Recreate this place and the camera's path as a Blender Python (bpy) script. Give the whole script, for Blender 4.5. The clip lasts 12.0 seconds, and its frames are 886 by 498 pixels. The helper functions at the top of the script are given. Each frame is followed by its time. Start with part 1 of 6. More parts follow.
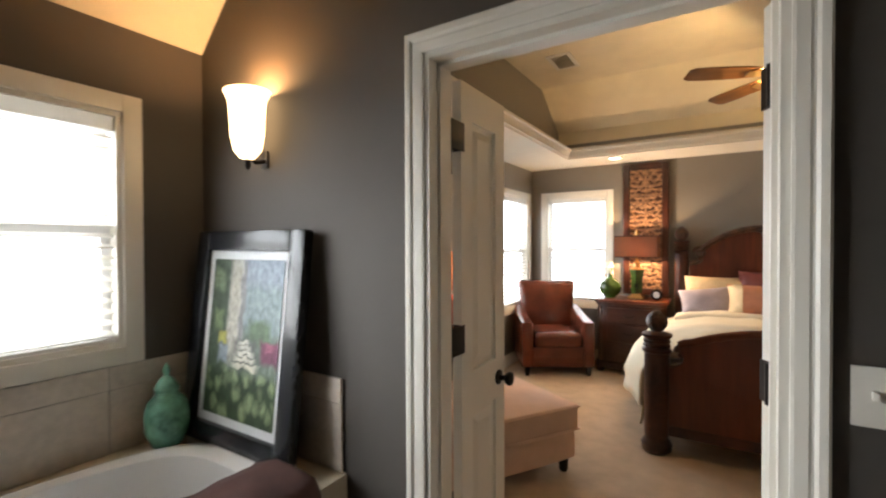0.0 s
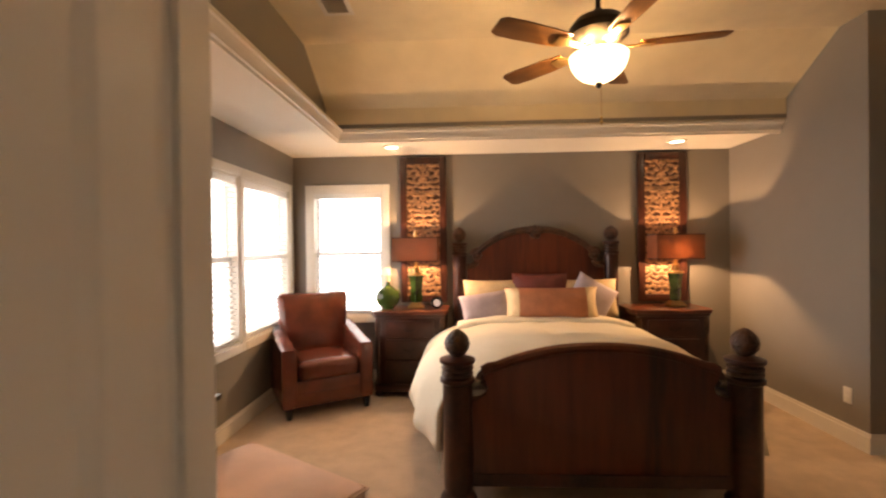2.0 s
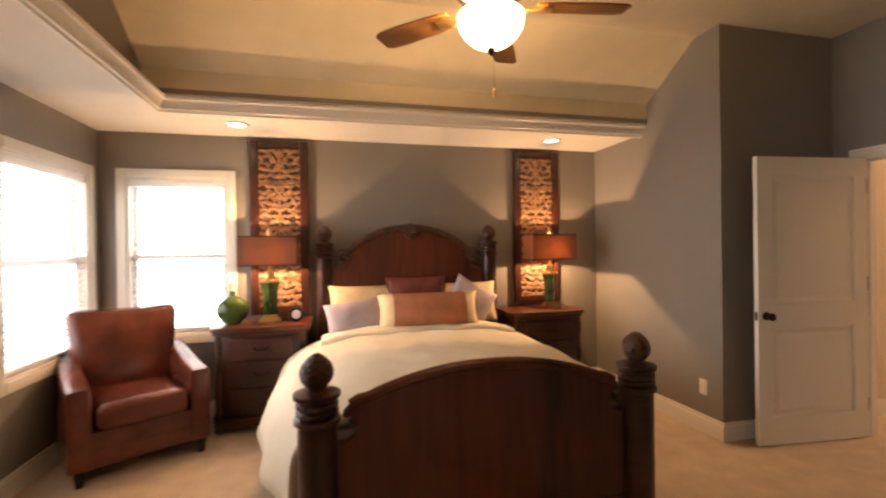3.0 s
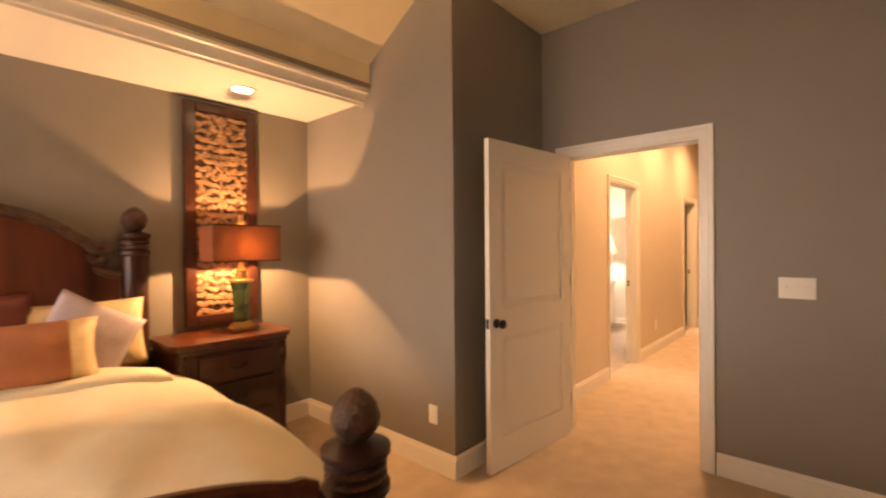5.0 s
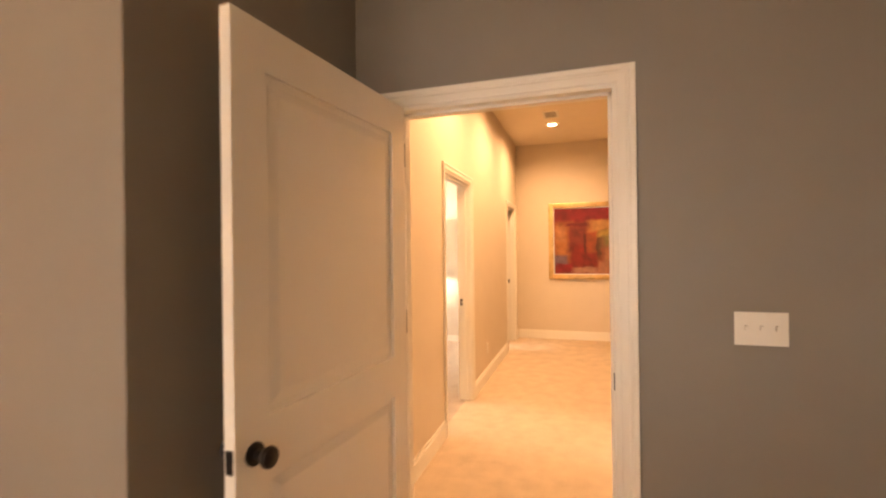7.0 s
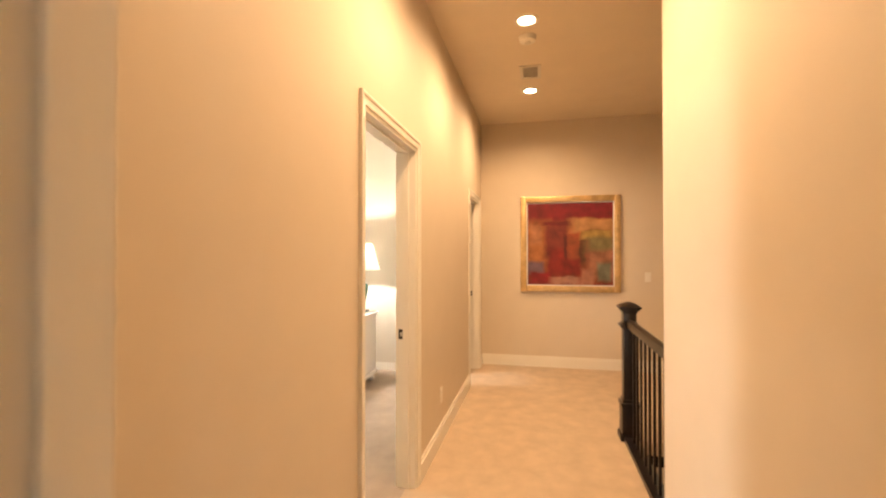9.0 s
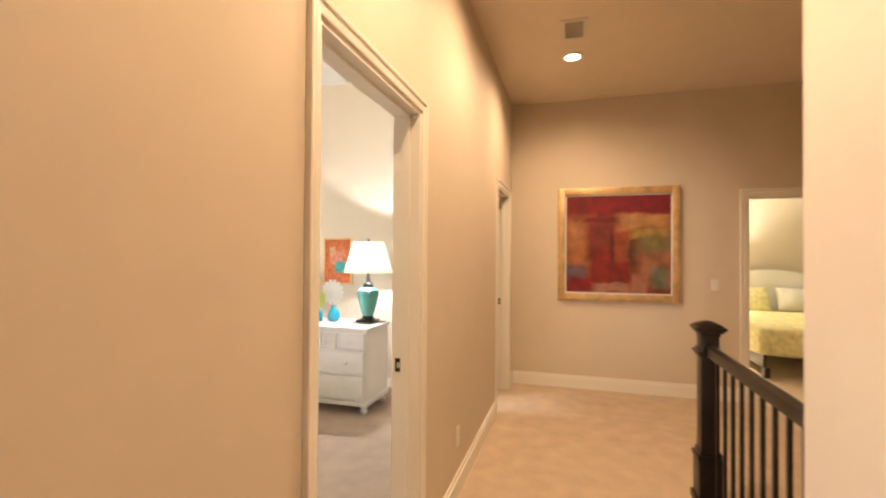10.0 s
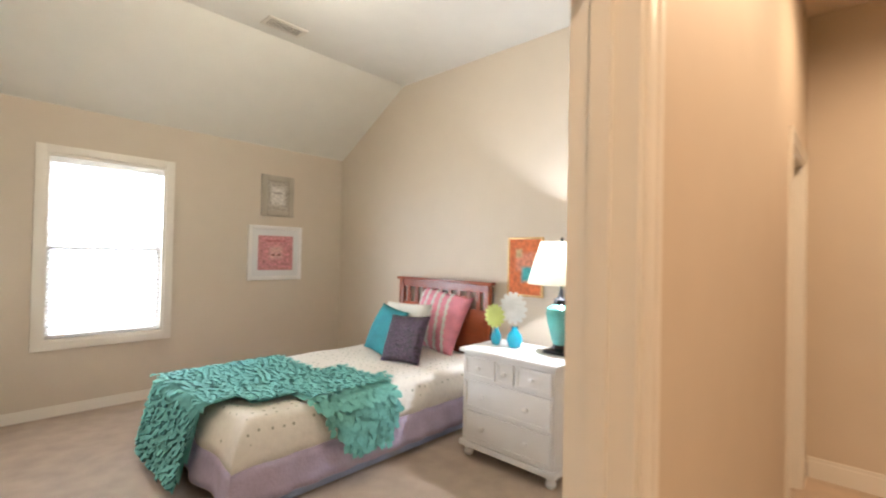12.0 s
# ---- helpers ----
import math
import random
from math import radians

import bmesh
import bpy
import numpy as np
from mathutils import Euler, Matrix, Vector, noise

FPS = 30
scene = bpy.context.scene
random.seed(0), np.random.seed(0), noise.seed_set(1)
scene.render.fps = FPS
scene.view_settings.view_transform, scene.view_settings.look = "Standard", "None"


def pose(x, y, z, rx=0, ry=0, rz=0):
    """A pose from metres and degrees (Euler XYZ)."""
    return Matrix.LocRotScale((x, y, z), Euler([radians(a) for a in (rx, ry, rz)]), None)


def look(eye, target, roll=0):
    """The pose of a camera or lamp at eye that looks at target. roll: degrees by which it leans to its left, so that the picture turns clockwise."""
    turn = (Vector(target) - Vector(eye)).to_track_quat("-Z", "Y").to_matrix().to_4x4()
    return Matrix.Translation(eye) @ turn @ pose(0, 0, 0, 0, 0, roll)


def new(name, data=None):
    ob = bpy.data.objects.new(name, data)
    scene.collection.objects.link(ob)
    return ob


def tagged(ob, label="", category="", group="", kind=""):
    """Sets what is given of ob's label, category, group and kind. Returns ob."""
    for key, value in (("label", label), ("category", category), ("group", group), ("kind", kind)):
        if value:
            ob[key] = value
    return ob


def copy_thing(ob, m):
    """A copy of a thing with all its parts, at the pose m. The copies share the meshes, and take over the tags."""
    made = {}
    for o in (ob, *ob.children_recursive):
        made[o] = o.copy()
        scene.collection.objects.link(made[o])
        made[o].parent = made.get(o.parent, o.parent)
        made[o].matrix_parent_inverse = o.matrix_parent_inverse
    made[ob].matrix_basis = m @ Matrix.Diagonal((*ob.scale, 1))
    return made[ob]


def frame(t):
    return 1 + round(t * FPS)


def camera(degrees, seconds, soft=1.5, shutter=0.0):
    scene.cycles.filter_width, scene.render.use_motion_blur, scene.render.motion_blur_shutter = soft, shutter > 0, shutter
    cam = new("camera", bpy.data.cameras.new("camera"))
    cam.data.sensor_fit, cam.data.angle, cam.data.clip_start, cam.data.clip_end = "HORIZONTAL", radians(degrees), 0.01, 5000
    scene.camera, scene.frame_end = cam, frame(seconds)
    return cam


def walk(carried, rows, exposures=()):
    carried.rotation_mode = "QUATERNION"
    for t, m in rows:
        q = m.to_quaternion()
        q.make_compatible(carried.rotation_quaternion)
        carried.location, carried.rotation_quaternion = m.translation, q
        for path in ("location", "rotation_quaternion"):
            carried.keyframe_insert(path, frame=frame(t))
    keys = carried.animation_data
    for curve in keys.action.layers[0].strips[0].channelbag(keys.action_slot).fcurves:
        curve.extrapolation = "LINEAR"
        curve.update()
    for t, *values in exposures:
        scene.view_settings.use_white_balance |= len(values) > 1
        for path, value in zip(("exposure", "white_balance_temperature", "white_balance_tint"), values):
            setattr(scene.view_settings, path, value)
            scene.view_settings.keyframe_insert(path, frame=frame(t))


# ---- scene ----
cam = camera(89.8, 12.0, soft=2.1, shutter=0.4)
PATH = [
    (0, (-0.407, -0.280, 1.468), (-1.474, 1.411, 1.443), -0.2),
    (0.5, (-0.566, -0.095, 1.462), (-1.406, 1.720, 1.445), -0.2),
    (1.5, (-0.731, 0.436, 1.456), (-1.091, 2.404, 1.441), -0.5),
    (2, (-0.76, 0.697, 1.455), (-0.852, 2.694, 1.442), -0.7),
    (2.5, (-0.764, 0.959, 1.439), (-0.575, 2.95, 1.431), -0.7),
    (4.5, (-0.267, 1.937, 1.423), (1.027, 3.462, 1.4), -0.7),
    (5, (-0.023, 2.14, 1.396), (1.472, 3.469, 1.381), -0.5),
    (5.5, (0.232, 2.331, 1.403), (1.884, 3.459, 1.385), -0.5),
    (6, (0.540, 2.562, 1.42), (2.321, 3.471, 1.409), -0.2),
    (6.5, (0.9, 2.746, 1.423), (2.759, 3.484, 1.424), -0.7),
    (7, (1.276, 2.892, 1.434), (3.184, 3.491, 1.437), -0.7),
    (7.5, (1.635, 3.006, 1.428), (3.577, 3.482, 1.439), -0.3),
    (9.5, (3.167, 3.216, 1.42), (5.122, 3.637, 1.442), -0.0),
    (10, (3.529, 3.26, 1.424), (5.45, 3.817, 1.448), 0.4),
    (10.5, (3.817, 3.303, 1.436), (5.676, 4.04, 1.444), 1.0),
    (11, (4.079, 3.373, 1.439), (5.85, 4.301, 1.442), 1.2),
    (11.5, (4.331, 3.469, 1.433), (5.976, 4.606, 1.453), 0.6),
    (12, (4.647, 3.648, 1.429), (6.108, 5.014, 1.456), 1.2),
]
walk(cam, [(t, look(eye, target, roll)) for t, eye, target, roll in PATH],
     [(0, -0.2, 6800, 12), (1.5, -0.38, 7700, 26), (2, -0.24, 8200, 25), (2.5, -0.22, 7500, 23), (4.5, 0.12, 9900, 31), (6, 0.57, 9600, 29), (7.5, 0.48, 9600, 26), (9.5, 0.16, 7100, 14), (11, -0.12, 6600, 13), (12, -0.08, 6100, 13)])

# ---- light and exposure ----
world = bpy.data.worlds.new("sky")
scene.world = world
world.use_nodes = True
wn = world.node_tree.nodes
sky = wn.new("ShaderNodeTexSky")
sky.sky_type, sky.sun_disc, sky.sun_elevation, sky.sun_rotation = "NISHITA", False, radians(50), radians(250)
world.node_tree.links.new(sky.outputs[0], wn["Background"].inputs[0])
wn["Background"].inputs[1].default_value = 0.12

WARM, AMBER, DAY = (1.0, 0.72, 0.42), (1.0, 0.62, 0.3), (0.86, 0.94, 1.0)


def lamp(name, kind, place, power, colour, size=0.05, aim=None, spot=100, blend=0.6, tall=None):
    data = bpy.data.lights.new(name, kind)
    data.energy, data.color = power, colour
    ob = new(name, data)
    ob.matrix_world = look(place, aim) if aim else Matrix.Translation(place)
    if kind == "AREA":
        data.shape, data.size, data.size_y = "RECTANGLE", size, tall or size
    else:
        data.shadow_soft_size = size
    if kind == "SPOT":
        data.spot_size, data.spot_blend = radians(spot), blend
    return ob


sun = lamp("sun", "SUN", (0, 0, 8), 0.8, (1, 0.95, 0.88), aim=(3.2, 1.2, 0))
sun.data.angle = radians(10)
# daylight standing in the window openings, outside the glass
lamp("window_light", "AREA", (-2.80, 4.60, 1.40), 150, DAY, 3.0, (0, 4.60, 1.40), tall=1.6)
lamp("window_light", "AREA", (-1.85, 5.66, 1.40), 82, DAY, 1.7, (-1.85, 0, 1.40), tall=1.5)
lamp("window_light", "AREA", (-2.66, 0.05, 1.52), 145, DAY, 2.2, (0, 0.05, 1.52), tall=1.15)
lamp("window_light", "AREA", (5.52, 8.84, 1.42), 210, (0.9, 0.95, 1.0), 1.5, (5.52, 0, 1.42), tall=1.75)


# ---- materials ----
def mat(name, colour, rough=0.6, metal=0.0, var=0.08, scale=5.0, bump=0.1, bscale=120.0, stretch=(1, 1, 1), emit=0.0, dist=0.01, detail=4.0, tone=None, translucent=0.0):
    m = bpy.data.materials.new(name)
    m.use_nodes = True
    n, l = m.node_tree.nodes, m.node_tree.links
    b = n["Principled BSDF"]
    co = n.new("ShaderNodeTexCoord")
    mp = n.new("ShaderNodeMapping")
    mp.inputs["Scale"].default_value = stretch
    l.new(co.outputs["Object"], mp.inputs[0])
    big = n.new("ShaderNodeTexNoise")
    big.inputs["Scale"].default_value, big.inputs["Detail"].default_value = scale, detail
    l.new(mp.outputs[0], big.inputs[0])
    fine = n.new("ShaderNodeTexNoise")
    fine.inputs["Scale"].default_value, fine.inputs["Detail"].default_value = bscale, 3.0
    l.new(mp.outputs[0], fine.inputs[0])
    both = n.new("ShaderNodeMath")
    both.operation = "MULTIPLY_ADD"
    l.new(fine.outputs[0], both.inputs[0])
    both.inputs[1].default_value = 0.4
    l.new(big.outputs[0], both.inputs[2])
    ramp = n.new("ShaderNodeValToRGB")
    e = ramp.color_ramp.elements
    dark = tone or [c * (1 - 2 * var) for c in colour]
    e[0].position, e[1].position = 0.45, 0.95
    e[0].color = (*dark, 1)
    e[1].color = (*[min(1, c * (1 + 2 * var)) for c in colour], 1)
    l.new(both.outputs[0], ramp.inputs[0])
    l.new(ramp.outputs[0], b.inputs["Base Color"])
    b.inputs["Roughness"].default_value, b.inputs["Metallic"].default_value = rough, metal
    if bump:
        bm_ = n.new("ShaderNodeBump")
        bm_.inputs["Strength"].default_value, bm_.inputs["Distance"].default_value = bump, dist
        l.new(fine.outputs[0], bm_.inputs["Height"])
        l.new(bm_.outputs[0], b.inputs["Normal"])
    if emit:
        b.inputs["Emission Color"].default_value = (*colour, 1)
        b.inputs["Emission Strength"].default_value = emit
    if translucent:
        t = n.new("ShaderNodeBsdfTranslucent")
        l.new(ramp.outputs[0], t.inputs[0])
        mix = n.new("ShaderNodeMixShader")
        mix.inputs[0].default_value = translucent
        l.new(b.outputs[0], mix.inputs[1])
        l.new(t.outputs[0], mix.inputs[2])
        l.new(mix.outputs[0], n["Material Output"].inputs[0])
    return m


def art(name, ground, patches, wobble=0.12, grain=5.0, rough=0.7, leaves=None):
    """A painted sheet: soft-edged patches (x, y, half width, half height, colour) on a ground, in the sheet's own 0 to 1 square."""
    m = bpy.data.materials.new(name)
    m.use_nodes = True
    n, l = m.node_tree.nodes, m.node_tree.links
    b = n["Principled BSDF"]
    b.inputs["Roughness"].default_value = rough
    co = n.new("ShaderNodeUVMap")
    nz = n.new("ShaderNodeTexNoise")
    nz.inputs["Scale"].default_value, nz.inputs["Detail"].default_value = grain, 6.0
    l.new(co.outputs[0], nz.inputs[0])
    sub = n.new("ShaderNodeVectorMath")
    sub.operation = "MULTIPLY_ADD"
    l.new(nz.outputs["Color"], sub.inputs[0])
    sub.inputs[1].default_value = (wobble, wobble, 0)
    l.new(co.outputs[0], sub.inputs[2])
    hue = n.new("ShaderNodeValToRGB")
    hue.color_ramp.elements[0].color = (*[c * 0.6 for c in ground], 1)
    hue.color_ramp.elements[1].color = (*[min(1, c * 1.4) for c in ground], 1)
    l.new(nz.outputs[0], hue.inputs[0])
    out = hue.outputs[0]
    for x, y, hw, hh, colour in patches:
        d = n.new("ShaderNodeVectorMath")
        d.operation = "SUBTRACT"
        l.new(sub.outputs[0], d.inputs[0])
        d.inputs[1].default_value = (x + wobble / 2, y + wobble / 2, 0)
        s = n.new("ShaderNodeVectorMath")
        s.operation = "DIVIDE"
        l.new(d.outputs[0], s.inputs[0])
        s.inputs[1].default_value = (hw, hh, 1)
        a = n.new("ShaderNodeVectorMath")
        a.operation = "ABSOLUTE"
        l.new(s.outputs[0], a.inputs[0])
        x3 = n.new("ShaderNodeSeparateXYZ")
        l.new(a.outputs[0], x3.inputs[0])
        mx = n.new("ShaderNodeMath")
        mx.operation = "MAXIMUM"
        l.new(x3.outputs[0], mx.inputs[0])
        l.new(x3.outputs[1], mx.inputs[1])
        rg = n.new("ShaderNodeMapRange")
        rg.inputs["From Min"].default_value, rg.inputs["From Max"].default_value = 1.25, 0.75
        l.new(mx.outputs[0], rg.inputs[0])
        mix = n.new("ShaderNodeMixRGB")
        l.new(rg.outputs[0], mix.inputs[0])
        l.new(out, mix.inputs[1])
        mix.inputs[2].default_value = (*colour, 1)
        out = mix.outputs[0]
    if leaves:
        top, cells, light, shade = leaves
        vo = n.new("ShaderNodeTexVoronoi")
        vo.inputs["Scale"].default_value = cells
        l.new(sub.outputs[0], vo.inputs["Vector"])
        lr = n.new("ShaderNodeValToRGB")
        lr.color_ramp.elements[0].color, lr.color_ramp.elements[1].color = (*light, 1), (*shade, 1)
        lr.color_ramp.elements[0].position, lr.color_ramp.elements[1].position = 0.15, 0.62
        l.new(vo.outputs["Distance"], lr.inputs[0])
        sy = n.new("ShaderNodeSeparateXYZ")
        l.new(sub.outputs[0], sy.inputs[0])
        cut = n.new("ShaderNodeMapRange")
        cut.inputs["From Min"].default_value, cut.inputs["From Max"].default_value = top + wobble / 2 + 0.03, top + wobble / 2 - 0.03
        l.new(sy.outputs[1], cut.inputs[0])
        mix = n.new("ShaderNodeMixRGB")
        l.new(cut.outputs[0], mix.inputs[0])
        l.new(out, mix.inputs[1])
        l.new(lr.outputs[0], mix.inputs[2])
        out = mix.outputs[0]
    nz2 = n.new("ShaderNodeTexNoise")
    nz2.inputs["Scale"].default_value, nz2.inputs["Detail"].default_value = grain * 2.2, 8.0
    l.new(sub.outputs[0], nz2.inputs[0])
    tone = n.new("ShaderNodeMapRange")
    tone.inputs["From Min"].default_value, tone.inputs["From Max"].default_value = 0.3, 0.7
    tone.inputs["To Min"].default_value, tone.inputs["To Max"].default_value = 0.6, 1.2
    l.new(nz2.outputs[0], tone.inputs[0])
    mul = n.new("ShaderNodeMixRGB")
    mul.blend_type = "MULTIPLY"
    mul.inputs[0].default_value = 1
    l.new(out, mul.inputs[1])
    l.new(tone.outputs[0], mul.inputs[2])
    l.new(mul.outputs[0], b.inputs["Base Color"])
    return m


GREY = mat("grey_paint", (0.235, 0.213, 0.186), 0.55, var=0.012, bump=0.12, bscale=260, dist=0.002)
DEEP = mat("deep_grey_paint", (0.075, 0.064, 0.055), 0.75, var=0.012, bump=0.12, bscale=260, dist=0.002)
BEIGE = mat("beige_paint", (0.64, 0.55, 0.435), 0.6, var=0.01, bump=0.12, bscale=260, dist=0.002)
PALE = mat("pale_beige_paint", (0.61, 0.535, 0.435), 0.6, var=0.008, bump=0.12, bscale=260, dist=0.002)
CREAM = mat("ceiling_cream", (0.72, 0.63, 0.455), 0.8, var=0.03, bump=0.25, bscale=160, dist=0.003)
CEIL = mat("ceiling_white", (0.76, 0.74, 0.68), 0.8, var=0.01, bump=0.25, bscale=160, dist=0.003)
HALLCEIL = mat("hall_ceiling_paint", (0.76, 0.66, 0.53), 0.8, var=0.012, bump=0.25, bscale=160, dist=0.003)
TRIM = mat("white_trim_paint", (0.80, 0.76, 0.68), 0.35, var=0.006, bump=0.015, bscale=18, dist=0.004)
CARPET = mat("beige_carpet", (0.58, 0.455, 0.335), 0.95, var=0.06, scale=7.0, bump=0.8, bscale=260, dist=0.006, detail=5)
CARPET2 = mat("grey_beige_carpet", (0.45, 0.36, 0.285), 0.95, var=0.06, scale=7.0, bump=0.8, bscale=260, dist=0.006, detail=5)
MAHOG = mat("mahogany", (0.115, 0.028, 0.012), 0.3, var=0.3, scale=3, bump=0.08, bscale=22, stretch=(1, 1, 0.12), tone=(0.02, 0.006, 0.004))
DARKWOOD = mat("dark_mahogany", (0.048, 0.015, 0.009), 0.32, var=0.3, scale=3, bump=0.15, bscale=30, stretch=(1, 0.3, 1), tone=(0.012, 0.005, 0.004))
CARVED = mat("carved_dark_wood", (0.062, 0.026, 0.014), 0.38, var=0.4, scale=18, bump=0.9, bscale=45, dist=0.02)
LEATHER = mat("brown_leather", (0.105, 0.024, 0.013), 0.24, var=0.2, scale=6, bump=0.06, bscale=190, tone=(0.07, 0.018, 0.01))
OTTO = mat("blush_upholstery", (0.70, 0.49, 0.37), 0.9, var=0.06, scale=4, bump=0.3, bscale=300)
IVORY = mat("ivory_bedding", (0.72, 0.66, 0.52), 0.9, var=0.02, scale=5, bump=0.12, bscale=40, dist=0.006)
GOLD_P = mat("gold_satin_cushion", (0.60, 0.46, 0.28), 0.65, var=0.1, scale=8, bump=0.25, bscale=90)
LILAC = mat("lilac_cushion", (0.42, 0.36, 0.40), 0.7, var=0.08, scale=8, bump=0.25, bscale=120)
CORAL = mat("coral_cushion", (0.45, 0.18, 0.095), 0.7, var=0.1, scale=8, bump=0.25, bscale=120)
RUST = mat("rust_cushion", (0.16, 0.035, 0.03), 0.55, var=0.2, scale=8, bump=0.25, bscale=120)
PLUMSH = mat("plum_brown_sheet", (0.075, 0.028, 0.024), 0.7, var=0.15, scale=8, bump=0.2, bscale=40)
BRONZE = mat("dark_bronze", (0.014, 0.011, 0.010), 0.42, metal=0.4, var=0.2, bump=0.05)
BRASS = mat("aged_brass", (0.55, 0.36, 0.15), 0.32, metal=0.9, var=0.15, bump=0.05)
STEEL = mat("brushed_steel", (0.5, 0.47, 0.42), 0.35, metal=0.9, var=0.1, bump=0.05)
GREENG = mat("green_glaze", (0.045, 0.085, 0.018), 0.1, var=0.4, scale=9, bump=0.02)
SHADE = mat("brown_silk_shade", (0.20, 0.105, 0.065), 0.8, var=0.05, bump=0.1, bscale=300, translucent=0.42)
CORALSH = mat("coral_silk_shade", (0.42, 0.17, 0.10), 0.8, var=0.05, bump=0.1, bscale=300, translucent=0.3)
WHITESH = mat("cream_linen_shade", (0.80, 0.74, 0.55), 0.8, var=0.03, bump=0.1, bscale=300, translucent=0.1)
REDCER = mat("red_ceramic", (0.45, 0.07, 0.03), 0.2, var=0.15, bump=0.02)
BLADE = mat("fan_blade_wood", (0.24, 0.10, 0.028), 0.36, var=0.25, scale=4, bump=0.05, bscale=30, stretch=(0.15, 1, 1))
FRET = mat("carved_copper_panel", (0.30, 0.165, 0.09), 0.55, var=0.3, scale=20, bump=0.6, bscale=60, dist=0.01)
BACKING = mat("panel_backing", (0.10, 0.048, 0.028), 0.6, var=0.2)
BOWL = mat("lit_glass_bowl", (1.0, 0.82, 0.52), 0.3, var=0.0, bump=0, emit=6)
SCONCE = mat("lit_alabaster_glass", (1.0, 0.72, 0.40), 0.3, var=0.0, bump=0, emit=7)
CAN = mat("lit_lamp_face", (1.0, 0.86, 0.62), 0.3, var=0.0, bump=0, emit=14)
SLAT = mat("white_blind_slat", (0.82, 0.80, 0.76), 0.45, var=0.02, bump=0.03, translucent=0.25)
TILE = mat("beige_stone_tile", (0.60, 0.53, 0.46), 0.35, var=0.12, scale=3.5, bump=0.08, bscale=40)
DECK = mat("cream_tub_surround", (0.66, 0.58, 0.45), 0.3, var=0.05, bump=0.03)
TUB = mat("white_acrylic", (0.84, 0.85, 0.86), 0.12, var=0.01, bump=0)
TOWEL = mat("brown_towel", (0.085, 0.038, 0.032), 0.95, var=0.15, scale=12, bump=0.8, bscale=220, dist=0.01)
JADE = mat("crackled_jade_ceramic", (0.12, 0.30, 0.22), 0.25, var=0.3, scale=14, bump=0.25, bscale=40)
BLACK = mat("black_lacquer", (0.012, 0.013, 0.016), 0.25, var=0.2, bump=0.04)
MATBOARD = mat("white_mat_board", (0.72, 0.73, 0.74), 0.8, var=0.01, bump=0.02)
PLASTIC = mat("white_plastic", (0.78, 0.74, 0.66), 0.35, var=0.01, bump=0)
GILT = mat("champagne_gilt", (0.62, 0.42, 0.20), 0.35, metal=0.6, var=0.12, scale=12, bump=0.08)
WHITEP = mat("white_furniture_paint", (0.80, 0.79, 0.78), 0.35, var=0.015, bump=0.03)
CHERRY = mat("cherry_wood", (0.26, 0.06, 0.022), 0.3, var=0.2, scale=3, bump=0.04, bscale=25, stretch=(1, 0.2, 1))
TEAL = mat("teal_ruffled_cotton", (0.20, 0.54, 0.50), 0.9, var=0.1, scale=9, bump=0.3, bscale=90)
TEALC = mat("turquoise_cushion", (0.02, 0.22, 0.26), 0.8, var=0.12, scale=9, bump=0.5, bscale=50)
PLUM = mat("plum_sequin_cushion", (0.055, 0.03, 0.06), 0.35, var=0.5, scale=40, bump=0.9, bscale=70, dist=0.02)
PINKST = mat("pink_cushion", (0.72, 0.28, 0.36), 0.85, var=0.1, scale=9, bump=0.3, bscale=90)
WHITEC = mat("white_cotton", (0.76, 0.76, 0.72), 0.9, var=0.03, scale=6, bump=0.4, bscale=60)
QUILT = mat("cream_dotted_quilt", (0.80, 0.77, 0.71), 0.9, var=0.02, scale=30, bump=0.25, bscale=26, dist=0.012)
qn, ql = QUILT.node_tree.nodes, QUILT.node_tree.links
qb = qn["Principled BSDF"]
dots = qn.new("ShaderNodeTexVoronoi")
dots.inputs["Scale"].default_value, dots.inputs["Randomness"].default_value = 16.0, 0.35
ql.new(qn["Texture Coordinate"].outputs["Object"], dots.inputs["Vector"])
spot_ = qn.new("ShaderNodeMapRange")
spot_.inputs["From Min"].default_value, spot_.inputs["From Max"].default_value = 0.17, 0.12
ql.new(dots.outputs["Distance"], spot_.inputs[0])
tint = qn.new("ShaderNodeMixRGB")
ql.new(spot_.outputs[0], tint.inputs[0])
ql.new(qb.inputs["Base Color"].links[0].from_socket, tint.inputs[1])
tint.inputs[2].default_value = (0.36, 0.37, 0.30, 1)
ql.new(tint.outputs[0], qb.inputs["Base Color"])
LAV = mat("lavender_quilt_border", (0.47, 0.41, 0.55), 0.9, var=0.06, scale=8, bump=0.4, bscale=60)
SKIRT = mat("pale_blue_bed_skirt", (0.42, 0.50, 0.70), 0.9, var=0.05, scale=8, bump=0.3, bscale=80)
LIME = mat("lime_green", (0.46, 0.50, 0.22), 0.8, var=0.1, bump=0.2)
AQUA = mat("aqua_glaze", (0.10, 0.36, 0.33), 0.18, var=0.12, scale=5, bump=0.02)
BLUEG = mat("blue_glass", (0.02, 0.30, 0.42), 0.1, var=0.1, bump=0)
YELLOW = mat("yellow_print_bedding", (0.80, 0.74, 0.42), 0.9, var=0.12, scale=14, bump=0.3, bscale=70)
IRON = mat("black_stained_wood", (0.012, 0.008, 0.007), 0.28, var=0.3, scale=5, bump=0.05)
VENTM = mat("white_vent_paint", (0.68, 0.64, 0.56), 0.5, var=0.02, bump=0)
